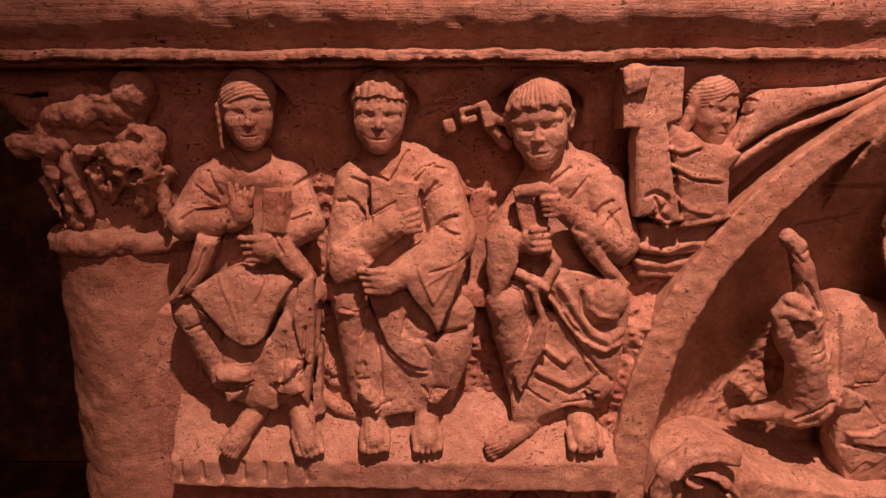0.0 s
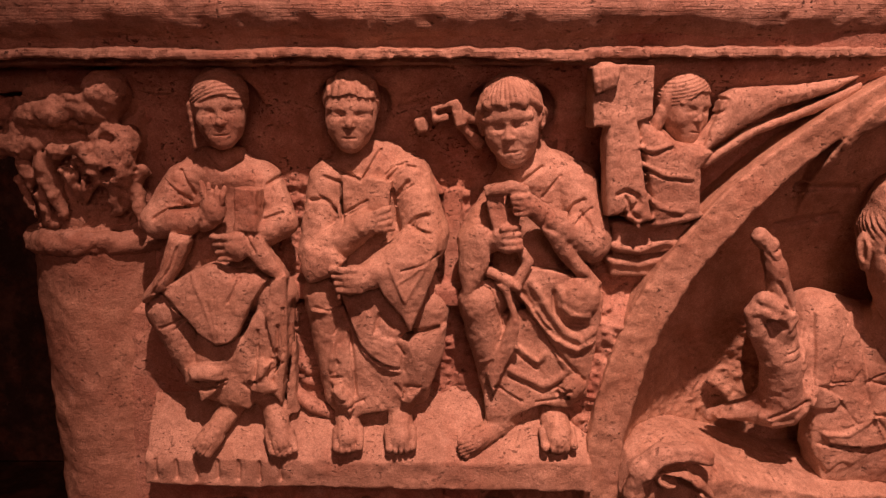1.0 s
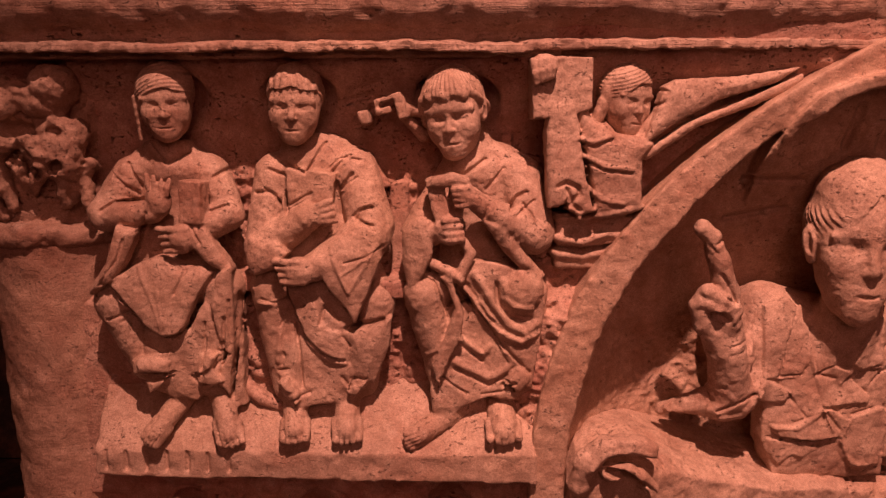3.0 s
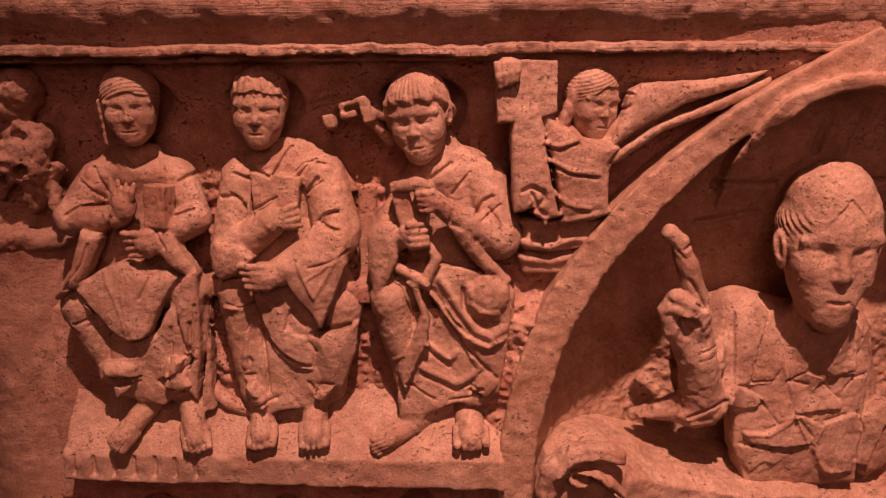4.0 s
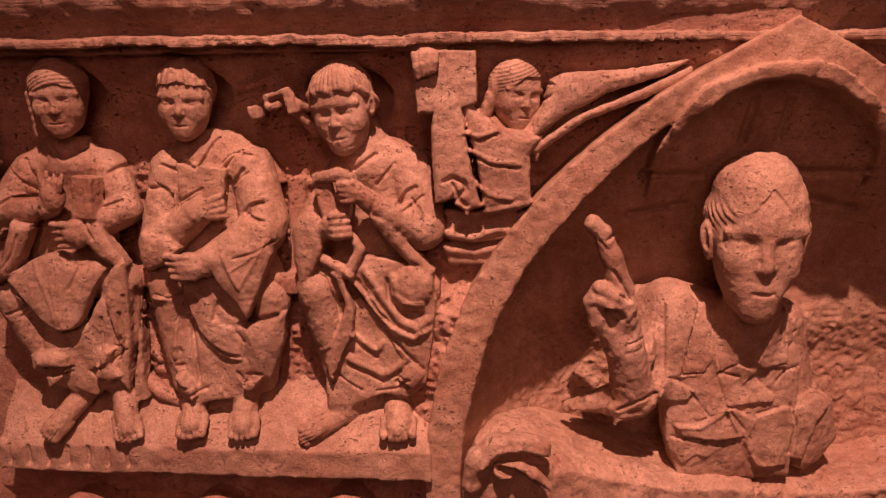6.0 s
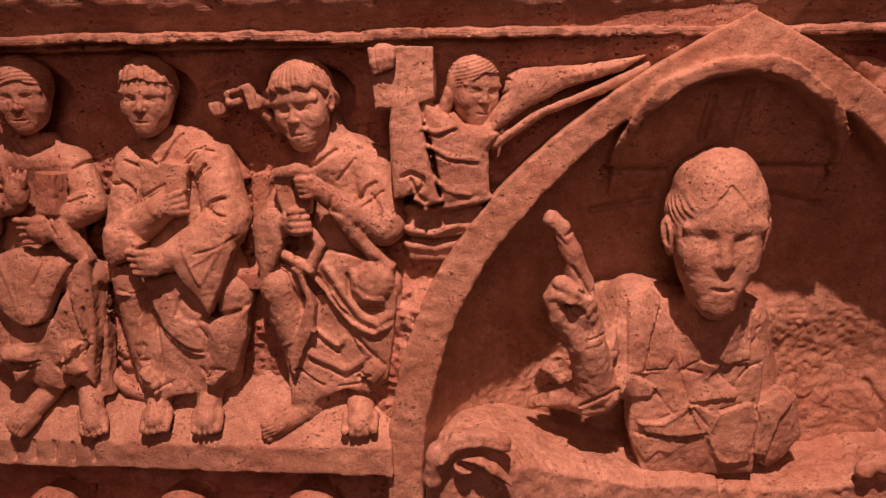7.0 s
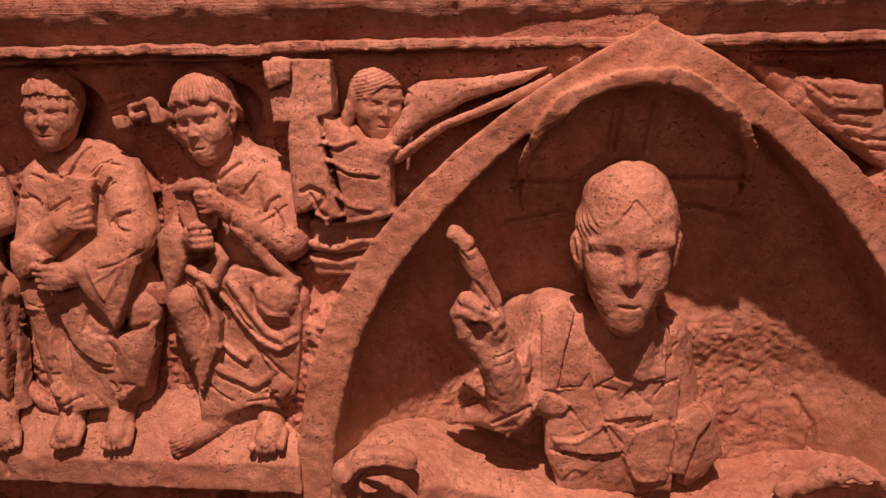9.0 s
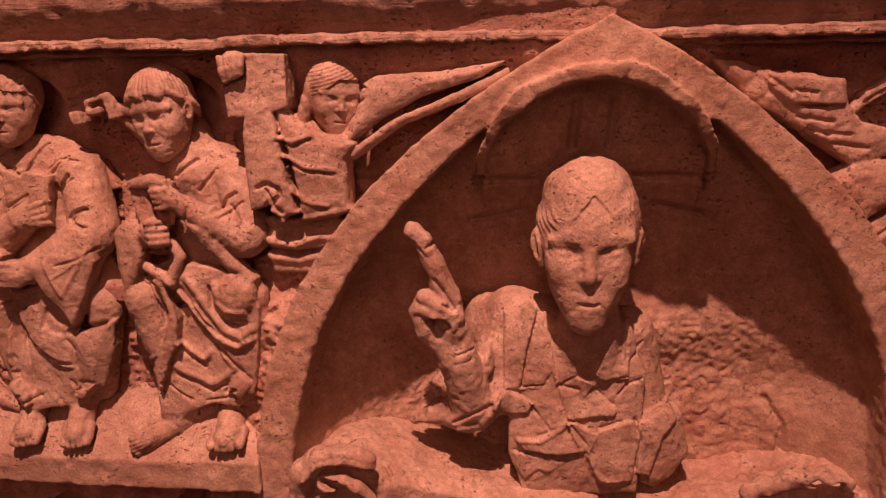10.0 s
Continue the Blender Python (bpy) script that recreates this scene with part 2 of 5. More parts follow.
        return verts, np.concatenate(quads)


def mesh_of(name, *clays):
    """One mesh from one or more clays."""
    vs, qs, n = [], [], 0
    for c in clays:
        v, q = c if isinstance(c, tuple) else c.skin()
        vs.append(v)
        qs.append(q + n)
        n += len(v)
    v, q = np.concatenate(vs), np.concatenate(qs)
    me = bpy.data.meshes.new(name)
    me.vertices.add(len(v))
    me.vertices.foreach_set("co", v.astype(np.float32).ravel())
    me.loops.add(len(q) * 4)
    me.loops.foreach_set("vertex_index", q.astype(np.int32).ravel())
    me.polygons.add(len(q))
    me.polygons.foreach_set("loop_start", np.arange(0, len(q) * 4, 4, dtype=np.int32))
    me.polygons.foreach_set("use_smooth", np.ones(len(q), bool))
    me.update(calc_edges=True)
    me.validate()
    return me


def thing(name, material, clays, label="", category="", group="", kind="", parent=None):
    me = mesh_of(name, *clays)
    me.materials.append(material)
    ob = new(name, me)
    if parent:
        ob.parent = parent
    return tagged(ob, label, category, group, kind)


def part(name, bm, material, parent, label=""):
    me = bpy.data.meshes.new(name)
    bm.to_mesh(me)
    bm.free()
    me.materials.append(material)
    ob = new(name, me)
    ob.parent = parent
    return tagged(ob, label)


def slab(name, lo, hi, material, label, kind="structure", category="wall"):
    bm = bmesh.new()
    bmesh.ops.create_cube(bm, size=1)
    for v in bm.verts:
        v.co = [l + (h - l) * (c + 0.5) for l, h, c in zip(lo, hi, v.co)]
    bmesh.ops.bevel(bm, geom=bm.edges[:], offset=0.004, segments=2, affect="EDGES")
    me = bpy.data.meshes.new(name)
    bm.to_mesh(me)
    bm.free()
    me.materials.append(material)
    return tagged(new(name, me), label, category, "", kind)


def step(a, b, x):
    t = np.clip((x - a) / (b - a), 0, 1)
    return t * t * (3 - 2 * t)


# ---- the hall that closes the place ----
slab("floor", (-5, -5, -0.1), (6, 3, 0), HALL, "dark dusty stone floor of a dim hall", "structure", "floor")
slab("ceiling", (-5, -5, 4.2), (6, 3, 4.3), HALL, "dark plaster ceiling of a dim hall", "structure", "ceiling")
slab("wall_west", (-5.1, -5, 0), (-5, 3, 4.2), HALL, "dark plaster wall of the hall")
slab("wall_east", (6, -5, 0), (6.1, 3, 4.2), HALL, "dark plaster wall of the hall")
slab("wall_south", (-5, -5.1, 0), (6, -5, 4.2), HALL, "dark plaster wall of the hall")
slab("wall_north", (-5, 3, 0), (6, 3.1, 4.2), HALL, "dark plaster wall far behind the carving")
slab("plinth", (-0.62, 0.88, 0.0), (1.55, 1.45, 0.86), WALL, "plain stone base under the carved relief", "structure", "plinth")

# ---- back slab of the relief, rough-picked below, smoother above ----
c = Clay((-0.47, 0.86, 0.96), (0.66, 1.02, 1.63), 0.0027)
X, Y, Z = c.ax[0][:, None, None], c.ax[1][None, :, None], c.ax[2][None, None, :]
depth = np.interp(c.ax[2], (0.9, 1.245, 1.275, 1.45, 1.52, 1.56, 1.62), (0.927, 0.929, 0.956, 0.954, 0.935, 0.905, 0.895))[None, None, :]
pick = (1 - 0.85 * step(1.41, 1.45, Z)) * (0.12 + 0.88 * step(-0.34, -0.28, X))
face = depth - 0.045 * (X - 0.03) - 0.035 * step(0.15, 0.25, X) * (1 - step(1.30, 1.40, Z)) + pick * (0.006 * lattice(c.n[::2], (16, 15))[:, None, :] + 0.005 * lattice(c.n[::2], (62, 56))[:, None, :] + 0.004 * lattice(c.n[::2], (140, 125))[:, None, :])
arch_edge = abs(X - 0.625 - (Z - 1.013) * 0.045) - 0.405 * (1 - np.clip((Z - 1.013) / 0.585, 0, 1) ** 2.6) ** 0.93
c.f = np.maximum(face - Y, -0.02 - arch_edge).astype(np.float32)
# haloes cut shallow round the heads, seat rail and posts between the sitters
c.ell((-0.2470, 0.9440, 1.5240), (0.044, 0.030, 0.047), take=True, k=0.014)
c.ell((-0.0790, 0.9400, 1.5230), (0.046, 0.030, 0.048), take=True, k=0.014)
c.ell((0.1230, 0.9360, 1.5160), (0.055, 0.030, 0.054), take=True, k=0.014)
c.box((-0.1593, 0.9400, 1.2824), (0.03, 0.03, 0.012)).box((0.0536, 0.9300, 1.2754), (0.03, 0.03, 0.012))
c.box((0.0474, 0.9550, 1.3479), (0.0124, 0.012, 0.0657)).box((0.1885, 0.9550, 1.4468), (0.0073, 0.02, 0.0292))
c.sheet([(0.0030, 0.9450, 1.4325), (0.0164, 0.9450, 1.4459), (0.0254, 0.9450, 1.4266), (0.0382, 0.9450, 1.4064), (0.0120, 0.9450, 1.4026)], 0.008)
c.chain([(-0.1733, 0.9300, 1.1404), (-0.1414, 0.9200, 1.1200), (-0.1109, 0.9200, 1.1078)], 0.010)
c.cut([(-0.0172, 0.9250, 1.5198), (0.0114, 0.9220, 1.5254)], 0.0051).cut([(-0.0100, 0.9250, 1.5304), (0.0256, 0.9200, 1.5420)], 0.0036).cut([(0.0116, 0.9300, 1.5093), (-0.0065, 0.9300, 1.4972)], 0.0029)
thing("wall_relief", WALL, [c], "roughly picked stone back slab behind the seated figures", "wall", "", "structure")

# ---- cornice: a battered roll above a narrow fillet ----
c = Clay((-0.95, 0.80, 1.565), (1.40, 1.06, 1.80), 0.004)
X, Y, Z = c.ax[0][:, None, None], c.ax[1][None, :, None], c.ax[2][None, None, :]
wob = 0.004 * lattice((c.n[0],), (30,))[:, None, None]
roll = np.sqrt(((Y - 0.897) / 1.0) ** 2 + (Z - 1.634 + wob) ** 2) - 0.036
top = np.maximum(np.maximum(0.890 - Y, Z - 1.79), 1.64 - Z)
neck = np.maximum(np.maximum(0.890 - Y, Z - 1.72), 1.568 - Z)
c.f = np.minimum(np.minimum(roll, top), neck).astype(np.float32)
c.rough(0.003, 0.03).rough(0.0022, 0.011)
thing("cornice", CORNICE, [c], "battered stone cornice roll along the top of the relief", "cornice", "", "structure")

c = Clay((-0.95, 0.84, 1.54), (1.40, 0.96, 1.61), 0.0022)
X, Y, Z = c.ax[0][:, None, None], c.ax[1][None, :, None], c.ax[2][None, None, :]
n1 = lattice((c.n[0],), (22,))[:, None, None]
n2 = lattice((c.n[0],), (120,))[:, None, None]
low = 1.5725 + 0.002 * n1 + 0.001 * n2
upper = 1.588 + 0.002 * n1 + 0.001 * n2 - 0.25 * np.maximum(0, 0.89 - Y)
c.f = np.maximum(np.maximum(low + 0.15 * (Y - 0.868) - Z, Z - upper), 0.870 + 0.002 * n2 - Y).astype(np.float32)
c.rough(0.0014, 0.02).rough(0.0016, 0.006)
thing("fillet", CORNICE, [c], "thin chipped stone fillet below the cornice", "moulding", "", "structure")

# ---- pointed arch with its niche, and the saucer-like halo inside it ----
c = Clay((0.19, 0.84, 0.90), (1.13, 1.08, 1.615), 0.0029)
X, Y, Z = c.ax[0][:, None, None], c.ax[1][None, :, None], c.ax[2][None, None, :]
mid = 0.625 + (Z - 1.013) * 0.045
u = np.clip((Z - 1.013) / 0.585, 0, 1)
outer = (abs(X - mid) - 0.405 * (1 - u ** 2.6) ** 0.93) * 0.8
outer = np.maximum(outer, (Z - 1.600) * 0.8)
u = np.clip((Z - 1.013) / 0.562, 0, 1)
inner = (abs(X - mid) - 0.358 * (1 - u ** 2.6) ** 1.06) * 0.8
R = np.sqrt((X - 0.640) ** 2 + (Z - 1.402) ** 2)
ring = 0.006 * lattice((c.n[0], c.n[2]), (40, 30))[:, None, :]
inner = np.minimum(np.maximum(inner, (Z - 1.485) * 0.8), R - 0.131 + 0.4 * ring)
n1 = lattice((c.n[0], c.n[2]), (14, 11))[:, None, :]
n2 = lattice((c.n[0], c.n[2]), (55, 42))[:, None, :]
n3 = lattice((c.n[0], c.n[2]), (130, 100))[:, None, :]
bowl = np.interp(c.ax[2], (1.0, 1.15, 1.31, 1.43, 1.50, 1.56), (1.025, 1.03, 0.995, 0.928, 0.902, 0.890))[None, None, :] - 0.12 * np.clip(abs(X - mid) / 0.36, 0, 1) ** 5
bowl = bowl - 0.018 * np.clip(R / 0.132, 0, 1) ** 4 * step(1.36, 1.42, Z) * (R < 0.1325)
rub = (1 - step(1.20, 1.27, Z)) * np.exp(-((X - 0.62) / 0.29) ** 6)
bowl = bowl + n1 * 0.006 + rub * (0.0022 * n2 + 0.0015 * n3 + 0.0026 * lattice((c.n[0], c.n[2]), (210, 160))[:, None, :]) - rub * 0.02 * np.exp(-((X - 0.70) / 0.13) ** 2)
body = np.maximum(np.maximum(outer, 0.872 - 0.012 * step(1.44, 1.57, Z) + 0.001 * n1 - Y), Y - 1.07)
hollow = np.maximum(inner, Y - bowl)
k = 0.005
h = np.clip(0.5 + 0.5 * (body + hollow) / k, 0, 1)
c.f = (body * h - hollow * (1 - h) + k * h * (1 - h)).astype(np.float32)
# rim of the halo: a chipped flange that leans forward towards its top
rim = np.interp(c.ax[2], (1.36, 1.40, 1.45, 1.50, 1.545), (0.965, 0.928, 0.880, 0.853, 0.842))[None, None, :]
flange = np.maximum(np.maximum(abs(R - 0.138 - 0.35 * ring) + 0.002 - 0.0080 * step(1.388, 1.425, Z) - 0.0030 * step(1.45, 1.53, Z), rim + 0.3 * ring - Y), np.maximum(1.385 - Z, Y - 1.0))
c.blend((slice(None),) * 3, flange, 0.003)
c.rough(0.0012, 0.012).rough(0.0016, 0.05).rough(0.0009, 0.006)
for a, b in (((0.6187, 0.9300, 1.5086), (0.6149, 0.9450, 1.4581)), ((0.6625, 0.9300, 1.5093), (0.6587, 0.9450, 1.4577)), ((0.5008, 0.9150, 1.4174), (0.5754, 0.9450, 1.4146)), ((0.6940, 0.9450, 1.4182), (0.7834, 0.9200, 1.4195)),
             ((0.4917, 0.9550, 1.3607), (0.5659, 0.9650, 1.3754)), ((0.7182, 0.9650, 1.3838), (0.7822, 0.9550, 1.3692))):
    c.cut([a, b], 0.0052)
c.cut([(0.8883, 1.0200, 1.1129), (0.9096, 1.0200, 1.0762), (0.9068, 1.0200, 1.0257), (0.9263, 1.0200, 0.9965)], 0.004)
thing("pointed_arch", ARCH, [c], "pitted stone pointed arch framing a hollow niche", "arch", "", "structure")

# ---- slab beyond the arch ----
c = Clay((0.64, 0.86, 0.90), (1.45, 1.02, 1.63), 0.004)
X, Y, Z = c.ax[0][:, None, None], c.ax[1][None, :, None], c.ax[2][None, None, :]
depth = np.interp(c.ax[2], (0.9, 1.45, 1.52, 1.56, 1.62), (0.945, 0.95, 0.935, 0.905, 0.895))[None, None, :]
arch_edge = abs(X - 0.625 - (Z - 1.013) * 0.045) - 0.405 * (1 - np.clip((Z - 1.013) / 0.585, 0, 1) ** 2.6) ** 0.93
c.f = np.maximum(depth + 0.004 * lattice(c.n[::2], (30, 30))[:, None, :] - Y, -0.02 - arch_edge).astype(np.float32)
thing("wall_relief_east", WALL, [c], "rough stone back slab beyond the arch", "wall", "", "structure")

# ---- ledge under the feet, its front face carrying a worn inscription ----
c = Clay((-0.40, 0.83, 0.985), (0.26, 0.96, 1.15), 0.0022)
X, Y, Z = c.ax[0][:, None, None], c.ax[1][None, :, None], c.ax[2][None, None, :]
front = 0.892 - (X + 0.37) * 0.050
n1 = lattice((c.n[0], c.n[2]), (40, 10))[:, None, :]
crest = 1.054 + (X + 0.37) * 0.016 + (Y - front) * 1.35
c.f = np.maximum(np.maximum(front + 0.0015 * n1 - Y, (Z - crest) * 0.6), np.maximum(1.018 + (X + 0.37) * 0.012 - Z, abs(X + 0.0695) - 0.297 - 0.001 * n1)).astype(np.float32)
c.rough(0.001, 0.012).rough(0.0012, 0.04)
# worn engraved strokes
for i in range(7):
    x = -0.352 + 0.0285 * i
    y, zl = 0.891 - (x + 0.37) * 0.050, 1.028 + (x + 0.37) * 0.015
    c.cut([(x, y, zl), (x, y, zl + 0.024)], 0.0026)
ledge = thing("ledge", STATUE, [c], "sloping stone foot ledge with worn engraved strokes", "ledge", "", "structure")

# ---- lower register, seen only as the rounded tops below the ledge ----
c = Clay((-0.42, 0.86, 0.85), (0.24, 1.02, 1.02), 0.004)
X, Y, Z = c.ax[0][:, None, None], c.ax[1][None, :, None], c.ax[2][None, None, :]
c.f = np.maximum(0.965 - Y, Z - 1.02).astype(np.float32) + 0 * X
c.rough(0.004, 0.02)
thing("wall_relief_lower", WALL, [c], "rough shaded stone recess below the ledge", "wall", "", "structure")
for p in ((-0.2578, 0.9000, 0.9476), (-0.0702, 0.9000, 0.9524), (0.1135, 0.9000, 0.9655)):
    c = Clay((p[0] - 0.05, 0.85, 0.92), (p[0] + 0.05, 0.97, 1.02), 0.003)
    c.ell(p, (0.036, 0.04, 0.028)).cap(p, (p[0], 0.96, p[2]), 0.03).rough(0.003, 0.012)
    thing("carved_knob", WALL, [c], "rounded worn stone boss below the ledge", "carving", "bosses below the ledge")

# ---- column with capital ----
column = tagged(new("column"), "reddish round stone column with a battered leaf capital", "column")
cx, cy = -0.4495, 1.02
c = Clay((-0.56, 0.92, 0.84), (-0.34, 1.12, 1.335), 0.0034)
X, Y, Z = c.ax[0][:, None, None], c.ax[1][None, :, None], c.ax[2][None, None, :]
c.f = (np.sqrt((X - cx) ** 2 + (Y - cy) ** 2) - 0.085 - 0.036 * np.clip(Z - 1.0, 0, 0.34)).astype(np.float32)
c.rough(0.0025, 0.03).rough(0.0012, 0.01)
thing("shaft", COLUMN, [c], "streaked round shaft", parent=column)
c = Clay((-0.58, 0.90, 1.30), (-0.32, 1.14, 1.385), 0.0027)
X, Y, Z = c.ax[0][:, None, None], c.ax[1][None, :, None], c.ax[2][None, None, :]
c.f = (np.sqrt((np.sqrt((X - cx) ** 2 + (Y - cy) ** 2) - 0.090) ** 2 + ((Z - 1.341) * 0.9) ** 2) - 0.016).astype(np.float32)
c.f = np.minimum(c.f, np.maximum(np.sqrt((X - cx) ** 2 + (Y - cy) ** 2) - 0.088, abs(Z - 1.345) - 0.02)).astype(np.float32)
c.rough(0.004, 0.02).rough(0.002, 0.008)
thing("neck_ring", COLUMN, [c], "worn round neck ring", parent=column)
c = Clay((-0.68, 0.84, 1.345), (-0.31, 1.14, 1.60), 0.0024)
X, Y, Z = c.ax[0][:, None, None], c.ax[1][None, :, None], c.ax[2][None, None, :]
flare = 0.086 + 0.030 * step(1.37, 1.55, Z)
c.f = np.maximum(np.maximum(np.sqrt((X - cx) ** 2 + (Y - cy) ** 2) - flare, Z - 1.53), 1.35 - Z).astype(np.float32)
# broken corner horn, curled leaf tips and the knob
c.chain([(-0.5970, 0.9600, 1.5511), (-0.5455, 0.9450, 1.5202), (-0.5095, 0.9350, 1.4950), (-0.4829, 0.9300, 1.4785)], 0.0110, 0.0200)
c.ell((-0.5447, 0.9350, 1.4712), (0.0170, 0.018, 0.0180)).chain([(-0.5409, 0.9350, 1.4726), (-0.5005, 0.9200, 1.4659), (-0.4767, 0.9200, 1.4745)], 0.0150, 0.0130)
c.sheet([(-0.5000, 0.9500, 1.5491), (-0.4607, 0.9450, 1.5510), (-0.4374, 0.9400, 1.5401), (-0.4543, 0.9350, 1.5186), (-0.5019, 0.9450, 1.5159)], 0.020, 0.004, edge=0.005)
c.chain([(-0.4906, 0.9200, 1.5099), (-0.4527, 0.9050, 1.5139), (-0.4282, 0.9120, 1.5265), (-0.4061, 0.9080, 1.5153)], 0.0170, 0.0180)
c.ell((-0.3870, 0.9150, 1.5370), (0.0270, 0.028, 0.0290)).cap((-0.3920, 0.9220, 1.5198), (-0.4052, 0.9280, 1.4843), 0.0200, 0.0190)
c.ell((-0.3885, 0.9200, 1.4595), (0.0290, 0.026, 0.0460), (0, -4, 0)).ell((-0.3679, 0.9280, 1.4786), (0.0140, 0.020, 0.0200)).cap((-0.3693, 0.9280, 1.4700), (-0.3815, 0.9350, 1.4185), 0.0130, 0.0100)
c.chain([(-0.4667, 0.9150, 1.4533), (-0.4469, 0.9020, 1.4666), (-0.4214, 0.8980, 1.4695), (-0.4069, 0.9050, 1.4524)], 0.0110, 0.0110)
c.ell((-0.4364, 0.8950, 1.4828), (0.0270, 0.040, 0.0130), take=True).ell((-0.3862, 0.8950, 1.4814), (0.0110, 0.020, 0.0060), take=True)
# leaf ribs running down to the ring
for a, b, r in (((-0.5239, 0.9400, 1.4269), (-0.5015, 0.9400, 1.3640), 0.0055), ((-0.5078, 0.9280, 1.4497), (-0.4802, 0.9340, 1.3679), 0.0120), ((-0.4764, 0.9150, 1.4490), (-0.4610, 0.9280, 1.3836), 0.0130), ((-0.4392, 0.9050, 1.4411), (-0.4369, 0.9220, 1.4086), 0.0100),
                ((-0.4089, 0.9070, 1.4381), (-0.4314, 0.9250, 1.4032), 0.0110), ((-0.3880, 0.9200, 1.4270), (-0.3935, 0.9300, 1.3878), 0.0120), ((-0.3596, 0.9350, 1.4362), (-0.3908, 0.9340, 1.3874), 0.0110), ((-0.3645, 0.9350, 1.4074), (-0.3642, 0.9350, 1.3677), 0.0100)):
    c.cap(a, b, r, r * 0.6)
c.ell((-0.4153, 0.9080, 1.4266), (0.0080, 0.020, 0.0120), take=True).ell((-0.4398, 0.8950, 1.4431), (0.0080, 0.020, 0.0110), (0, -20, 0), take=True).ell((-0.3899, 0.9020, 1.4342), (0.0070, 0.020, 0.0130), (0, 40, 0), take=True).ell((-0.4951, 0.9200, 1.4161), (0.0050, 0.020, 0.0180), (0, 24, 0), take=True)
c.rough(0.003, 0.02).rough(0.0026, 0.009).rough(0.0018, 0.0048)
thing("capital", COLUMN, [c], "battered leaf capital", parent=column)
c = Clay((-0.70, 0.86, 1.525), (-0.30, 1.14, 1.60), 0.004)
c.box((-0.47, 1.02, 1.555), (0.16, 0.085, 0.018)).rough(0.004, 0.02)
thing("abacus", COLUMN, [c], "shaded square top block", parent=column)


# ---- carved figures ----
def head(c0, size, yaw=0, nod=0, lean=0, hair="fringe", wide=1.0, vox=0.0014, ears=True, worn=0.0, deep=1.0, taper=0.2):
    """A stylised carved head; size is half its height. yaw turns its face to its left; taper narrows the jaw."""
    r = size * 1.45
    c = Clay([v - r for v in c0], [v + r for v in c0], vox)
    m = np.array(Euler((radians(nod), radians(lean), radians(yaw))).to_matrix()).T / size
    g = [c.ax[0][:, None, None] - c0[0], c.ax[1][None, :, None] - c0[1], c.ax[2][None, None, :] - c0[2]]
    x, y, z = (m[i, 0] * g[0] + m[i, 1] * g[1] + m[i, 2] * g[2] for i in range(3))
    x, y = x / wide * (1 + taper * np.clip(-z + 0.1, 0, 1.1)), y / deep

    def ell(cx, cy, cz, a, b, d):
        px, py, pz = x - cx, y - cy, z - cz
        q = np.sqrt((px / a) ** 2 + (py / b) ** 2 + (pz / d) ** 2)
        return q * (q - 1) / (np.sqrt((px / a ** 2) ** 2 + (py / b ** 2) ** 2 + (pz / d ** 2) ** 2) + 1e-6)

    def rod(a, b, ra, rb):
        a, b = np.array(a), np.array(b)
        w = b - a
        t = np.clip(((x - a[0]) * w[0] + (y - a[1]) * w[1] + (z - a[2]) * w[2]) / (w @ w), 0, 1)
        return np.sqrt((x - a[0] - t * w[0]) ** 2 + (y - a[1] - t * w[1]) ** 2 + (z - a[2] - t * w[2]) ** 2) - ra - (rb - ra) * t

    def add(f, d, k):
        h = np.clip(0.5 + 0.5 * (d - f) / k, 0, 1)
        return d * (1 - h) + f * h - k * h * (1 - h)

    def dig(f, d, k):
        return -add(-f, d, k)

    # skull, long flat-fronted face, jaw and chin
    f = add(ell(0, 0.12, 0.25, 0.70, 0.80, 0.75), ell(0, -0.08, -0.22, 0.63, 0.62, 0.78), 0.22)
    f = add(f, ell(0, -0.42, -0.80, 0.30, 0.22, 0.20), 0.22)
    for s in (-1, 1):
        f = add(f, ell(s * 0.36, -0.36, -0.30, 0.24, 0.24, 0.26), 0.18)
        # long shallow socket below the brow, lidded eye in it
        f = dig(f, ell(s * 0.32, -0.78, -0.03, 0.26, 0.21, 0.13), 0.06)
        f = add(f, ell(s * 0.31, -0.46, -0.04, 0.19, 0.14, 0.075), 0.02)
        f = add(f, rod((s * 0.13, -0.570, 0.035), (s * 0.50, -0.46, 0.02), 0.024, 0.020), 0.02)
        f = add(f, rod((s * 0.15, -0.565, -0.110), (s * 0.46, -0.46, -0.10), 0.020, 0.017), 0.02)
        f = add(f, rod((s * 0.05, -0.62, 0.17), (s * 0.54, -0.48, 0.12), 0.075, 0.05), 0.09)
        # fold from the nose to the corner of the mouth
        f = dig(f, rod((s * 0.19, -0.70, -0.36), (s * 0.33, -0.60, -0.60), 0.022, 0.015), 0.05)
        if ears:
            f = add(f, ell(s * 0.71, 0.0, -0.04, 0.10, 0.17, 0.24), 0.04)
            f = dig(f, ell(s * 0.78, -0.10, -0.02, 0.06, 0.09, 0.14), 0.03)
    # straight wedge of a nose, undercut at its foot
    f = add(f, rod((0, -0.60, 0.12), (0, -0.72, -0.27), 0.060, 0.095), 0.04)
    for s in (-1, 1):
        f = add(f, ell(s * 0.105, -0.64, -0.30, 0.075, 0.10, 0.065), 0.035)
    f = add(f, ell(0, -0.47, -0.60, 0.34, 0.17, 0.20), 0.16)
    lips = 0.5 if worn else 0.8
    f = add(f, ell(0.0, -0.64, -0.545, 0.19, 0.085 * lips, 0.045), 0.03)
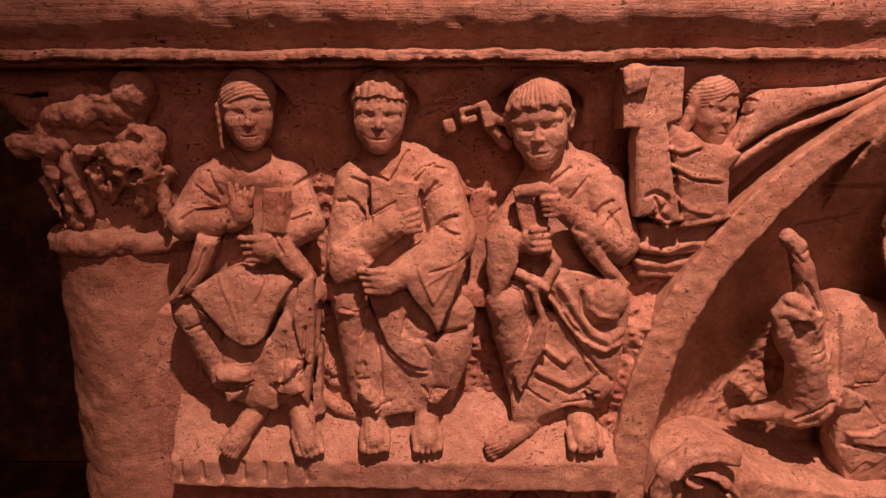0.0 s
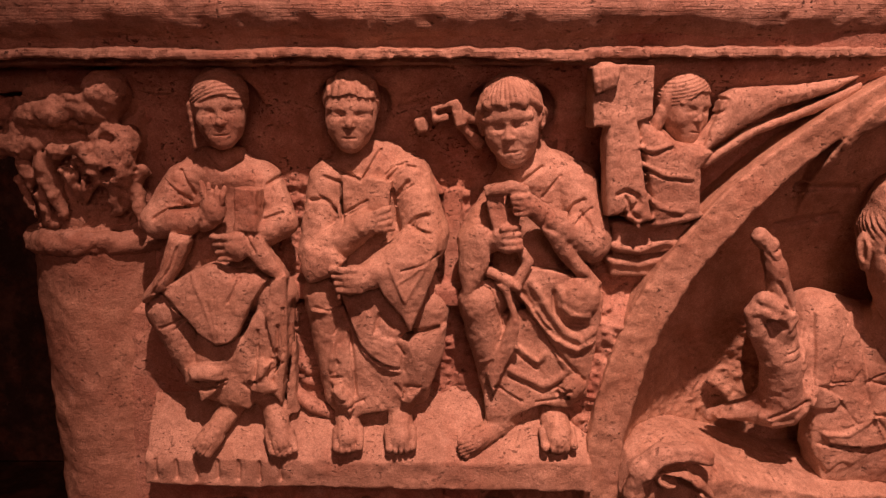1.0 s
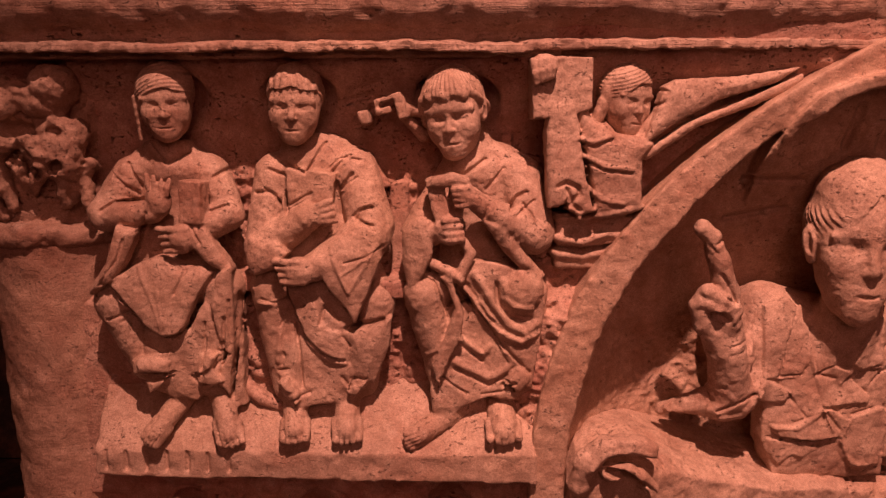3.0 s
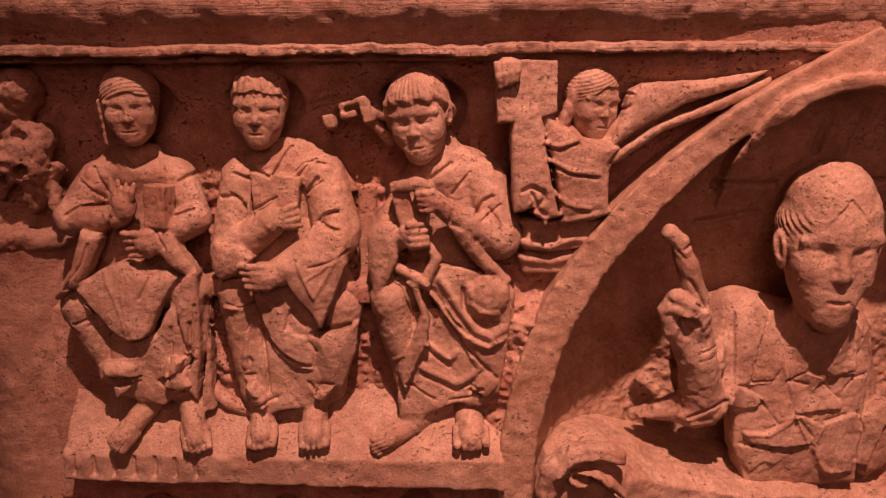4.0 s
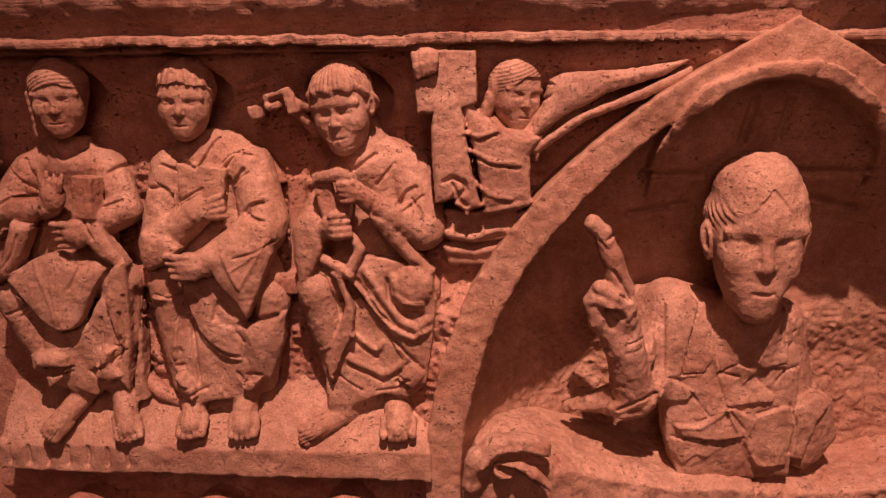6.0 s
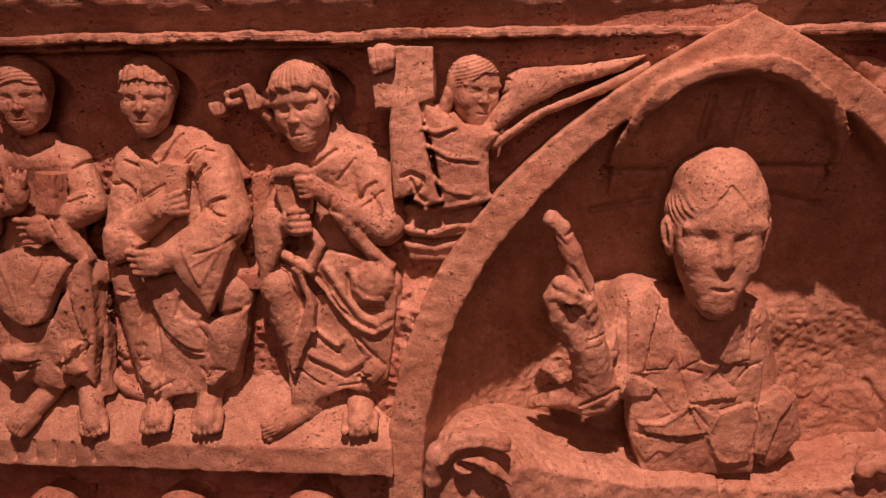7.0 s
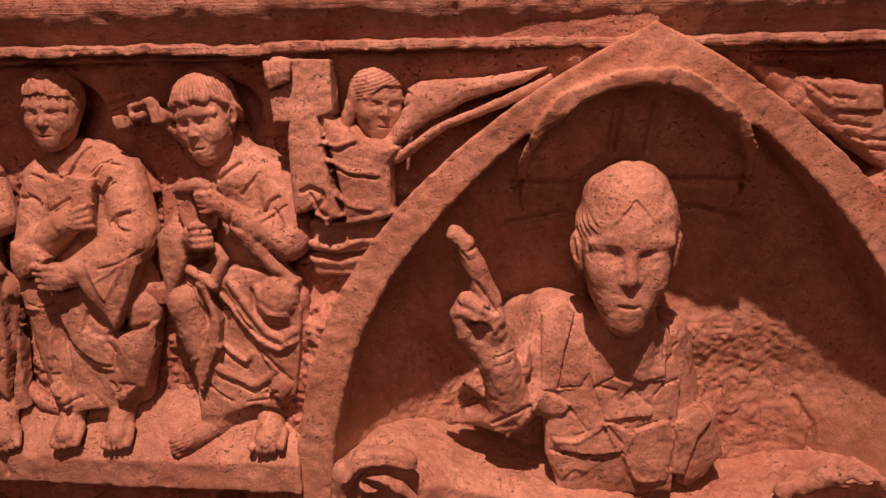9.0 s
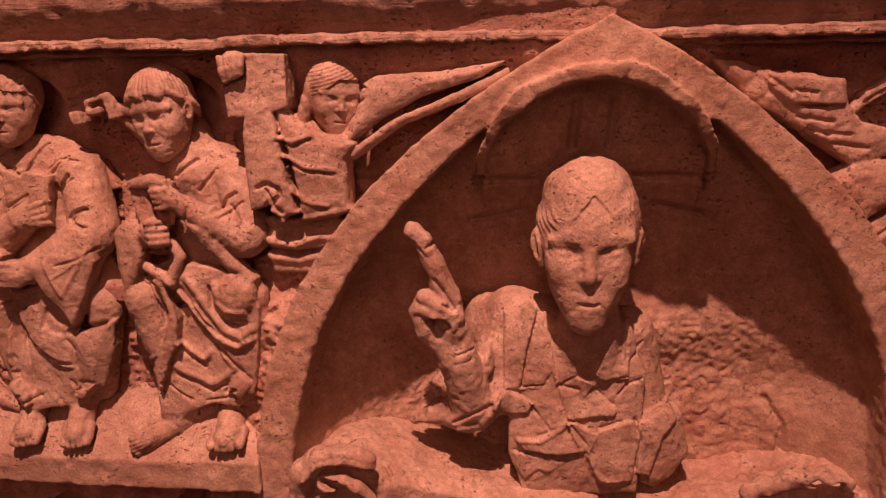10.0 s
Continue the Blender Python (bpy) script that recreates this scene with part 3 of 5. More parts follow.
    f = add(f, ell(0.0, -0.63, -0.665, 0.16, 0.085 * lips, 0.05), 0.03)
    f = dig(f, rod((-0.21, -0.67, -0.605), (0.21, -0.67, -0.605), 0.028, 0.028), 0.02)
    th = np.arctan2(x, -(y - 0.1))
    if hair == "fringe":
        # combed down from the crown, parted in the middle of the brow
        d = ell(0, 0.12, 0.29, 0.745, 0.86, 0.77) + 0.019 * np.cos(46 * (x * (1.1 - 0.6 * z) + 0.3 * z * np.sign(x)))
        d = np.maximum(d, 0.40 + 0.10 * np.exp(-(x / 0.16) ** 2) - 0.75 * np.clip(y + 0.35, 0, 2) - z)
    elif hair == "bowl":
        # close cap with a wavy roll over the brow
        d = ell(0, 0.10, 0.30, 0.745, 0.86, 0.745) + 0.014 * np.cos(44 * th)
        d = np.maximum(d, 0.46 - 0.80 * np.clip(y + 0.30, 0, 2) - z)
        edge = 0.44 - 0.55 * np.clip(y + 0.45, 0, 2)
        d = add(d, np.sqrt((np.sqrt((x / 0.97) ** 2 + (y - 0.10) ** 2) - 0.73) ** 2 + (z - edge) ** 2) - 0.100 + 0.034 * np.cos(12 * th + 8 * z), 0.05)
    elif hair == "long":
        # strands swept to both sides, a thin lock down one cheek
        d = ell(0, 0.12, 0.28, 0.745, 0.86, 0.77) + 0.011 * np.cos(66 * (z + 0.45 * (x - 0.05) ** 2) - 9 * x)
        d = np.maximum(d, 0.40 - 0.55 * abs(x - 0.05) ** 1.6 - 0.65 * np.clip(y + 0.35, 0, 2) - z)
        d = add(d, rod((-0.74, -0.05, 0.15), (-0.80, 0.05, -0.95), 0.075, 0.06) + 0.008 * np.cos(30 * z), 0.04)
    elif hair == "swept":
        # combed back to one side, falling in a broad lock to the shoulder
        d = ell(-0.02, 0.12, 0.28, 0.745, 0.86, 0.76) + 0.010 * np.cos(66 * (z - 0.5 * x) + 4 * x)
        d = np.maximum(d, 0.46 - 0.9 * np.clip(-x - 0.1, 0, 1) - 0.65 * np.clip(y + 0.35, 0, 2) - z)
        d = add(d, rod((-0.62, 0.0, 0.2), (-1.0, 0.15, -0.95), 0.22, 0.16) + 0.012 * np.cos(30 * x + 12 * z), 0.08)
    else:
        d = ell(0, 0.12, 0.27, 0.722, 0.825, 0.752) + 0.016 * np.cos(60 * (z + 0.5 * abs(x)) + 40 * th) * step(0.30, 0.5, abs(x)) * step(0.5, 0.3, z)
        d = np.maximum(d, 0.60 - 0.95 * abs(x - 0.04) - 0.25 * np.clip(y + 0.40, 0, 2) - z)
    f = add(f, d, 0.025)
    c.f = np.clip(f * size, -0.05, 0.05).astype(np.float32)
    c.rough(0.020 * size, 0.35 * size).rough(0.010 * size, 0.12 * size)
    if worn:
        c.rough(worn, 0.005).rough(2.2 * worn, 0.018)
    return c


def fingers(c, roots, tips, r, k=0.0015):
    """Four fingers fanned between two lines, each bent a little."""
    (a, b), (p, q) = [[np.array(v) for v in e] for e in (roots, tips)]
    for i in range(4):
        s, e = a + (b - a) * i / 3, p + (q - p) * i / 3
        mid = (s + e) / 2 + np.array((0, -0.0015, 0))
        c.chain([s, mid, e], r, r * 0.85, k)
    # the shallow web that the chisel left between them
    back = np.array((0, r * 0.55, 0))
    c.sheet([a + back, b + back, b + (q - b) * 0.8 + back, a + (p - a) * 0.8 + back], r * 0.7, k=0.001)


def foot(c, heel, ball, r, spread):
    """A bare foot with five toes; spread: toe row's half width and its lean."""
    h, b = np.array(heel), np.array(ball)
    c.cap(h, b, r, r * 0.85, 0.008)
    d = (b - h) / np.linalg.norm(b - h)
    side = np.array((d[2], 0, -d[0])) if abs(d[0]) > 0.45 else np.array((1.0, 0, 0))
    side = side / np.linalg.norm(side)
    for i in range(5):
        s = b + side * spread * (i - 2) / 2
        c.cap(s - d * 0.014, s + d * (0.015 - 0.0022 * abs(i - 1.5)), 0.0064, 0.0058, 0.0030)
    for i in range(4):
        s = b + side * spread * (i - 1.5) / 2
        c.cut([s - d * 0.006, s + d * 0.022], 0.0003)


SEATED = "seated apostle statues"

# first sitter: book and raised palm
c = Clay((-0.41, 0.83, 1.03), (-0.10, 0.98, 1.47), 0.0018)
c.cap((-0.2573, 0.9450, 1.4139), (-0.2617, 0.9450, 1.3187), 0.0584, 0.0613, flat=0.5)
c.cap((-0.2924, 0.9400, 1.4269), (-0.2071, 0.9400, 1.4269), 0.0248).cap((-0.2539, 0.9450, 1.4840), (-0.2535, 0.9400, 1.4329), 0.0234, 0.0321, k=0.008)
c.cap((-0.3044, 0.9350, 1.4222), (-0.3330, 0.9200, 1.3758), 0.0248, 0.0226, k=0.006).cap((-0.3326, 0.9140, 1.3729), (-0.2639, 0.8970, 1.3803), 0.0226, 0.0161)
c.ell((-0.2527, 0.8900, 1.3927), (0.0161, 0.012, 0.0204), (0, -15, 0))
fingers(c, ((-0.2607, 0.8850, 1.4018), (-0.2404, 0.8850, 1.4003)), ((-0.2647, 0.8860, 1.4255), (-0.2363, 0.8860, 1.4199)), 0.0036)
c.box((-0.2085, 0.8930, 1.3923), (0.0146, 0.013, 0.0268), (0, 4, -12), edge=0.002)
c.cap((-0.1988, 0.9350, 1.4222), (-0.1763, 0.9250, 1.3736), 0.0248, 0.0219, k=0.006).cap((-0.1743, 0.9140, 1.3729), (-0.2173, 0.8970, 1.3484), 0.0219, 0.0175)
c.ell((-0.2252, 0.8880, 1.3456), (0.0175, 0.014, 0.0190), (0, 10, 0))
fingers(c, ((-0.2214, 0.8800, 1.3570), (-0.2206, 0.8840, 1.3318)), ((-0.2532, 0.8830, 1.3579), (-0.2466, 0.8850, 1.3288)), 0.0047)
c.sheet([(-0.3094, 0.8950, 1.3611), (-0.2828, 0.8920, 1.3579), (-0.3052, 0.8950, 1.3099), (-0.3150, 0.8950, 1.2913), (-0.3483, 0.8950, 1.2704), (-0.3507, 0.8950, 1.2779), (-0.3252, 0.8970, 1.3132)], 0.010, 0.006)
c.sheet([(-0.2186, 0.8930, 1.3636), (-0.1945, 0.8930, 1.3578), (-0.1759, 0.8950, 1.3268), (-0.1625, 0.8970, 1.3043), (-0.1735, 0.8970, 1.2998), (-0.1945, 0.8950, 1.3121), (-0.2096, 0.8920, 1.3325)], 0.010, 0.004)
c.cap((-0.2696, 0.9400, 1.2848), (-0.3262, 0.9120, 1.2607), 0.0336, 0.0241).cap((-0.2392, 0.9400, 1.2848), (-0.1770, 0.9120, 1.2798), 0.0336, 0.0234)
c.cap((-0.3316, 0.9120, 1.2584), (-0.2922, 0.9180, 1.1650), 0.0248, 0.0197).cap((-0.1853, 0.9140, 1.2640), (-0.2131, 0.9180, 1.1450), 0.0248, 0.0204)
c.sheet([(-0.2872, 0.9120, 1.2260), (-0.2269, 0.9100, 1.2266), (-0.2019, 0.9050, 1.2663), (-0.1726, 0.9020, 1.2897), (-0.1730, 0.9080, 1.2195), (-0.1839, 0.9100, 1.1719), (-0.1994, 0.9080, 1.1489), (-0.2209, 0.9050, 1.1246), (-0.2600, 0.9050, 1.1294), (-0.2813, 0.9070, 1.1366), (-0.2910, 0.9100, 1.1719)], 0.011, 0.004, wave=0.003)
c.sheet([(-0.3286, 0.8930, 1.2829), (-0.2893, 0.9000, 1.3103), (-0.2605, 0.9050, 1.3189), (-0.2077, 0.9050, 1.3070), (-0.1905, 0.8980, 1.2996), (-0.2175, 0.8920, 1.2630), (-0.2344, 0.8920, 1.2244), (-0.2546, 0.8920, 1.2153), (-0.2705, 0.8920, 1.2199), (-0.2954, 0.8900, 1.2485)], 0.010, 0.006, 0.03)
c.sheet([(-0.1836, 0.8930, 1.3007), (-0.1649, 0.8950, 1.3091), (-0.1646, 0.9000, 1.2525), (-0.1707, 0.9050, 1.1816), (-0.1787, 0.9080, 1.1346), (-0.1912, 0.9050, 1.1501), (-0.1814, 0.9000, 1.1911), (-0.1925, 0.8930, 1.2544)], 0.012, 0.003)
c.sheet([(-0.1645, 0.9150, 1.2943), (-0.1561, 0.9200, 1.2779), (-0.1625, 0.9200, 1.1362), (-0.1570, 0.9200, 1.1135), (-0.1746, 0.9150, 1.1140), (-0.1695, 0.9150, 1.1780)], 0.012)
c.sheet([(-0.3031, 0.8980, 1.1840), (-0.2805, 0.8950, 1.1866), (-0.2548, 0.8950, 1.1812), (-0.2547, 0.8970, 1.1641), (-0.3020, 0.9000, 1.1614)], 0.010, 0.005)
c.sheet([(-0.2184, 0.8930, 1.1547), (-0.2002, 0.8900, 1.1868), (-0.1882, 0.8900, 1.1945), (-0.1949, 0.8900, 1.1729), (-0.1828, 0.8930, 1.1547), (-0.2006, 0.8950, 1.1461)], 0.008, 0.003)
c.sheet([(-0.2866, 0.8970, 1.1532), (-0.2552, 0.8930, 1.1625), (-0.2677, 0.8950, 1.1461), (-0.2837, 0.8970, 1.1358)], 0.008)
c.fold([(-0.2846, 0.8850, 1.3113), (-0.2663, 0.8780, 1.2674), (-0.2553, 0.8780, 1.2288)], 0.0015)
c.cut([(-0.3312, 0.8800, 1.2371), (-0.3157, 0.8780, 1.2422), (-0.2965, 0.8800, 1.2506)], 0.0015).cut([(-0.3152, 0.9080, 1.4208), (-0.2965, 0.9030, 1.4055), (-0.2902, 0.9000, 1.3987)], 0.0018)
c.cut([(-0.3300, 0.8840, 1.3792), (-0.3138, 0.8880, 1.3901), (-0.2744, 0.8870, 1.3930)], 0.0026).cut([(-0.1889, 0.9050, 1.4211), (-0.1749, 0.9080, 1.4309)], 0.0022).cut([(-0.2678, 0.8740, 1.3785), (-0.2796, 0.8760, 1.3520)], 0.0018)
c.cut([(-0.2733, 0.9120, 1.4634), (-0.2459, 0.9070, 1.4381), (-0.2251, 0.9120, 1.4527)], 0.0018).cut([(-0.3010, 0.9050, 1.4389), (-0.2856, 0.9030, 1.4084)], 0.0022).cut([(-0.1920, 0.8780, 1.3779), (-0.1685, 0.8850, 1.3862)], 0.0022)
c.cut([(-0.2044, 0.8840, 1.2344), (-0.2093, 0.8870, 1.1648)], 0.0015).cut([(-0.2377, 0.8740, 1.2743), (-0.2237, 0.8800, 1.3021)], 0.0015).cut([(-0.1768, 0.8850, 1.2417), (-0.1822, 0.8880, 1.1875)], 0.0022)
# apron with its deep hem line, bunched cloth over the knee, tucked hems
c.cut([(-0.3301, 0.8800, 1.2875), (-0.3011, 0.8800, 1.2580), (-0.2761, 0.8800, 1.2281), (-0.2565, 0.8800, 1.2146), (-0.2360, 0.8800, 1.2191), (-0.2208, 0.8800, 1.2356), (-0.2071, 0.8800, 1.2728), (-0.1919, 0.8800, 1.2948)], 0.0016)
c.lap([(-0.3243, 0.8800, 1.2890), (-0.2742, 0.8800, 1.3181), (-0.2527, 0.8800, 1.3225), (-0.2366, 0.8800, 1.3021), (-0.2166, 0.8800, 1.3021), (-0.2018, 0.8800, 1.3167), (-0.1881, 0.8800, 1.3021), (-0.2065, 0.8800, 1.2691), (-0.2208, 0.8800, 1.2356), (-0.2381, 0.8800, 1.2206), (-0.2563, 0.8800, 1.2191), (-0.2759, 0.8800, 1.2319), (-0.3008, 0.8800, 1.2639)], 0.0030)
c.lap([(-0.3466, 0.8800, 1.2765), (-0.3115, 0.8800, 1.3239), (-0.2978, 0.8800, 1.3527), (-0.2815, 0.8800, 1.3527), (-0.2923, 0.8800, 1.3239), (-0.3169, 0.8800, 1.2934), (-0.3335, 0.8800, 1.2802)], 0.0030).cut([(-0.2968, 0.8800, 1.3455), (-0.3083, 0.8800, 1.3181), (-0.3331, 0.8800, 1.2860)], 0.0010)
c.lap([(-0.2096, 0.8800, 1.1904), (-0.2006, 0.8800, 1.1980), (-0.1922, 0.8800, 1.1904), (-0.1963, 0.8800, 1.1766), (-0.2091, 0.8800, 1.1674), (-0.2223, 0.8800, 1.1659)], 0.004).cut([(-0.2270, 0.8800, 1.1597), (-0.2156, 0.8800, 1.1505), (-0.2039, 0.8800, 1.1489)], 0.0018).cut([(-0.1890, 0.8800, 1.1964), (-0.1740, 0.8800, 1.1904), (-0.1927, 0.8800, 1.1766)], 0.0014)
c.lap([(-0.2957, 0.8800, 1.1865), (-0.2502, 0.8800, 1.1942), (-0.2500, 0.8800, 1.1674), (-0.2916, 0.8800, 1.1690)], 0.003).cut([(-0.2896, 0.8800, 1.1659), (-0.2501, 0.8800, 1.1659)], 0.0016).cut([(-0.2778, 0.8800, 1.1536), (-0.2518, 0.8800, 1.1597)], 0.0014)
c.cut([(-0.1591, 0.8800, 1.2728), (-0.1623, 0.8800, 1.2131), (-0.1728, 0.8800, 1.1597)], 0.0014).cut([(-0.1694, 0.8800, 1.2654), (-0.1727, 0.8800, 1.2055), (-0.1839, 0.8800, 1.1766)], 0.0012).cut([(-0.3133, 0.8800, 1.2341), (-0.2996, 0.8800, 1.2468)], 0.0010)
c.cut([(-0.2113, 0.8800, 1.3613), (-0.2049, 0.8800, 1.3470), (-0.2009, 0.8800, 1.3398)], 0.0014).fold([(-0.2601, 0.8800, 1.2875), (-0.2562, 0.8800, 1.2506), (-0.2488, 0.8800, 1.2244)], 0.0014)
foot(c, (-0.2496, 0.9160, 1.1200), (-0.2762, 0.8850, 1.0840), 0.0153, 0.0095)
foot(c, (-0.1957, 0.9160, 1.1281), (-0.1777, 0.8850, 1.0824), 0.0168, 0.0146)
c.rough(0.0011, 0.022).rough(0.0008, 0.007).rough(0.0006, 0.0042)
thing("seated_statue", STATUE, [c, head((-0.2440, 0.9120, 1.5165), 0.0490, 12, 7, -2, "long", 0.98, 0.0010, False, 0.0003, 0.85, 0.06)], "worn stone figure seated, raised palm and closed book", "statue", SEATED)

# second sitter: hand laid on the breast
c = Clay((-0.21, 0.83, 1.03), (0.08, 0.98, 1.48), 0.0018)
c.cap((-0.0587, 0.9400, 1.4180), (-0.0597, 0.9380, 1.3200), 0.0628, 0.0657, flat=0.5)
c.cap((-0.1063, 0.9350, 1.4273), (-0.0140, 0.9350, 1.4347), 0.0263).cap((-0.0801, 0.9400, 1.4805), (-0.0694, 0.9370, 1.4404), 0.0248, 0.0336, k=0.008)
c.cap((-0.1132, 0.9300, 1.4226), (-0.1264, 0.9150, 1.3394), 0.0270, 0.0255, k=0.006).cap((-0.1256, 0.9080, 1.3332), (-0.0668, 0.8900, 1.3691), 0.0255, 0.0182)
c.box((-0.0636, 0.9000, 1.3987), (0.0314, 0.008, 0.0336), (0, 8, 0), edge=0.002)
c.ell((-0.0593, 0.8840, 1.3735), (0.0248, 0.013, 0.0153), (0, -18, 0))
fingers(c, ((-0.0545, 0.8770, 1.3844), (-0.0477, 0.8780, 1.3673)), ((-0.0238, 0.8800, 1.3981), (-0.0282, 0.8820, 1.3688)), 0.0045)
c.cap((-0.0088, 0.9300, 1.4277), (0.0139, 0.9130, 1.3583), 0.0307, 0.0299, k=0.006).cap((0.0102, 0.9040, 1.3472), (-0.0563, 0.8810, 1.3092), 0.0307, 0.0182)
c.ell((-0.0734, 0.8720, 1.3068), (0.0219, 0.013, 0.0175), (0, 10, 0))
fingers(c, ((-0.0727, 0.8650, 1.3184), (-0.0675, 0.8670, 1.2935)), ((-0.1038, 0.8690, 1.3190), (-0.0946, 0.8700, 1.2936)), 0.0051)
c.sheet([(-0.0575, 0.8800, 1.3196), (-0.0277, 0.8830, 1.3342), (0.0257, 0.8900, 1.3452), (0.0288, 0.8920, 1.3215), (0.0116, 0.8900, 1.2777), (-0.0058, 0.8880, 1.2378), (-0.0159, 0.8850, 1.2566), (-0.0351, 0.8800, 1.2802)], 0.013, 0.006, 0.02)
c.sheet([(-0.1414, 0.9000, 1.3494), (-0.1027, 0.8880, 1.3441), (-0.0871, 0.8860, 1.3286), (-0.1036, 0.8900, 1.3073), (-0.1351, 0.8970, 1.2968), (-0.1453, 0.9000, 1.3125)], 0.013, 0.006)
c.cap((-0.1012, 0.9350, 1.3052), (-0.1216, 0.9130, 1.2795), 0.0321, 0.0248).cap((-0.0106, 0.9350, 1.2975), (0.0208, 0.9130, 1.2604), 0.0321, 0.0234)
c.cap((-0.1208, 0.9120, 1.2752), (-0.1055, 0.9180, 1.1370), 0.0255, 0.0197).cap((0.0208, 0.9120, 1.2584), (-0.0031, 0.9180, 1.1450), 0.0234, 0.0212)
c.sheet([(-0.1141, 0.9100, 1.2651), (-0.1020, 0.9080, 1.1883), (-0.1132, 0.9070, 1.1493), (-0.1050, 0.9050, 1.1310), (-0.0876, 0.9020, 1.1171), (-0.0370, 0.9020, 1.1242), (-0.0106, 0.9030, 1.1326), (0.0060, 0.9050, 1.1485), (0.0119, 0.9070, 1.2198), (-0.0621, 0.9070, 1.2582)], 0.012, 0.003, wave=0.003)
c.sheet([(-0.0961, 0.8970, 1.2871), (-0.0822, 0.8960, 1.2384), (-0.0694, 0.8960, 1.2063), (-0.0445, 0.8970, 1.1813), (-0.0201, 0.8980, 1.1770), (-0.0133, 0.8980, 1.2072), (-0.0088, 0.8970, 1.2420), (-0.0285, 0.9000, 1.2827), (-0.0612, 0.9000, 1.2976)], 0.010, 0.004, 0.03)
c.sheet([(-0.0214, 0.8970, 1.2229), (0.0117, 0.8940, 1.2352), (0.0396, 0.8970, 1.2420), (0.0371, 0.9000, 1.2066), (0.0165, 0.9040, 1.1504), (-0.0068, 0.9020, 1.1496), (-0.0163, 0.8990, 1.1914)], 0.010, 0.009, 0.024)
c.sheet([(-0.1114, 0.8930, 1.1547), (-0.0955, 0.8900, 1.1590), (-0.0829, 0.8880, 1.1442), (-0.0864, 0.8900, 1.1222), (-0.1035, 0.8920, 1.1347)], 0.008, 0.003)
c.sheet([(-0.0237, 0.8900, 1.1559), (-0.0067, 0.8870, 1.1492), (0.0059, 0.8900, 1.1559), (-0.0067, 0.8880, 1.1379), (-0.0178, 0.8880, 1.1395)], 0.008)
c.fold([(-0.0931, 0.8850, 1.2626), (-0.1045, 0.8840, 1.2269), (-0.1121, 0.8900, 1.1791)], 0.0022).cut([(-0.0869, 0.8830, 1.2347), (-0.0818, 0.8840, 1.1966), (-0.0797, 0.8850, 1.1461)], 0.0022).fold([(-0.1324, 0.8820, 1.2604), (-0.1104, 0.8780, 1.2615), (-0.0926, 0.8820, 1.2723)], 0.0022)
c.fold([(-0.0294, 0.8660, 1.3210), (-0.0169, 0.8660, 1.2909), (-0.0113, 0.8680, 1.2795), (0.0238, 0.8720, 1.3384)], 0.0018)
c.cut([(-0.0195, 0.8770, 1.2276), (0.0043, 0.8720, 1.2329), (0.0287, 0.8750, 1.2386)], 0.0026).cut([(-0.0283, 0.8840, 1.2382), (-0.0463, 0.8850, 1.2566), (-0.0522, 0.8840, 1.2344)], 0.0022)
c.cut([(-0.0028, 0.8660, 1.3705), (0.0076, 0.8680, 1.3828), (0.0166, 0.8700, 1.3839)], 0.0029).cut([(-0.0014, 0.8650, 1.3692), (0.0195, 0.8680, 1.3618)], 0.0018).cut([(-0.0228, 0.8980, 1.4075), (-0.0085, 0.8950, 1.4255)], 0.0026).cut([(-0.0285, 0.9000, 1.4144), (-0.0242, 0.8900, 1.3727)], 0.0022)
c.cut([(-0.1324, 0.8970, 1.4019), (-0.1148, 0.8930, 1.4037), (-0.1006, 0.8900, 1.3870)], 0.0022).cut([(-0.0939, 0.9000, 1.4244), (-0.0907, 0.8880, 1.3765)], 0.0022).cut([(-0.0877, 0.8880, 1.3872), (-0.0592, 0.8880, 1.4028)], 0.0015)
c.cut([(-0.1026, 0.9050, 1.4425), (-0.0665, 0.8950, 1.4276), (-0.0440, 0.9050, 1.4651)], 0.0018).cut([(-0.1153, 0.9020, 1.4313), (-0.0964, 0.8970, 1.4246)], 0.0022).cut([(-0.0348, 0.9000, 1.4286), (-0.0170, 0.9000, 1.4456), (0.0007, 0.9000, 1.4428)], 0.0018)
# knee band, slung hem, turned cuffs and creases of the mantle
c.cut([(-0.1277, 0.8800, 1.2654), (-0.1106, 0.8800, 1.2610), (-0.0962, 0.8800, 1.2654)], 0.0010).fold([(-0.1293, 0.8800, 1.2610), (-0.1107, 0.8800, 1.2565), (-0.0977, 0.8800, 1.2610)], 0.0010)
c.cut([(-0.0946, 0.8800, 1.2728), (-0.0808, 0.8800, 1.2356), (-0.0710, 0.8800, 1.2131), (-0.0524, 0.8800, 1.1942), (-0.0357, 0.8800, 1.1865), (-0.0233, 0.8800, 1.1843)], 0.0018)
c.lap([(-0.0923, 0.8800, 1.2802), (-0.0603, 0.8800, 1.2617), (-0.0463, 0.8800, 1.2281), (-0.0282, 0.8800, 1.2244), (-0.0174, 0.8800, 1.2055), (-0.0211, 0.8800, 1.1858), (-0.0408, 0.8800, 1.1904), (-0.0610, 0.8800, 1.2040), (-0.0738, 0.8800, 1.2206)], 0.0030)
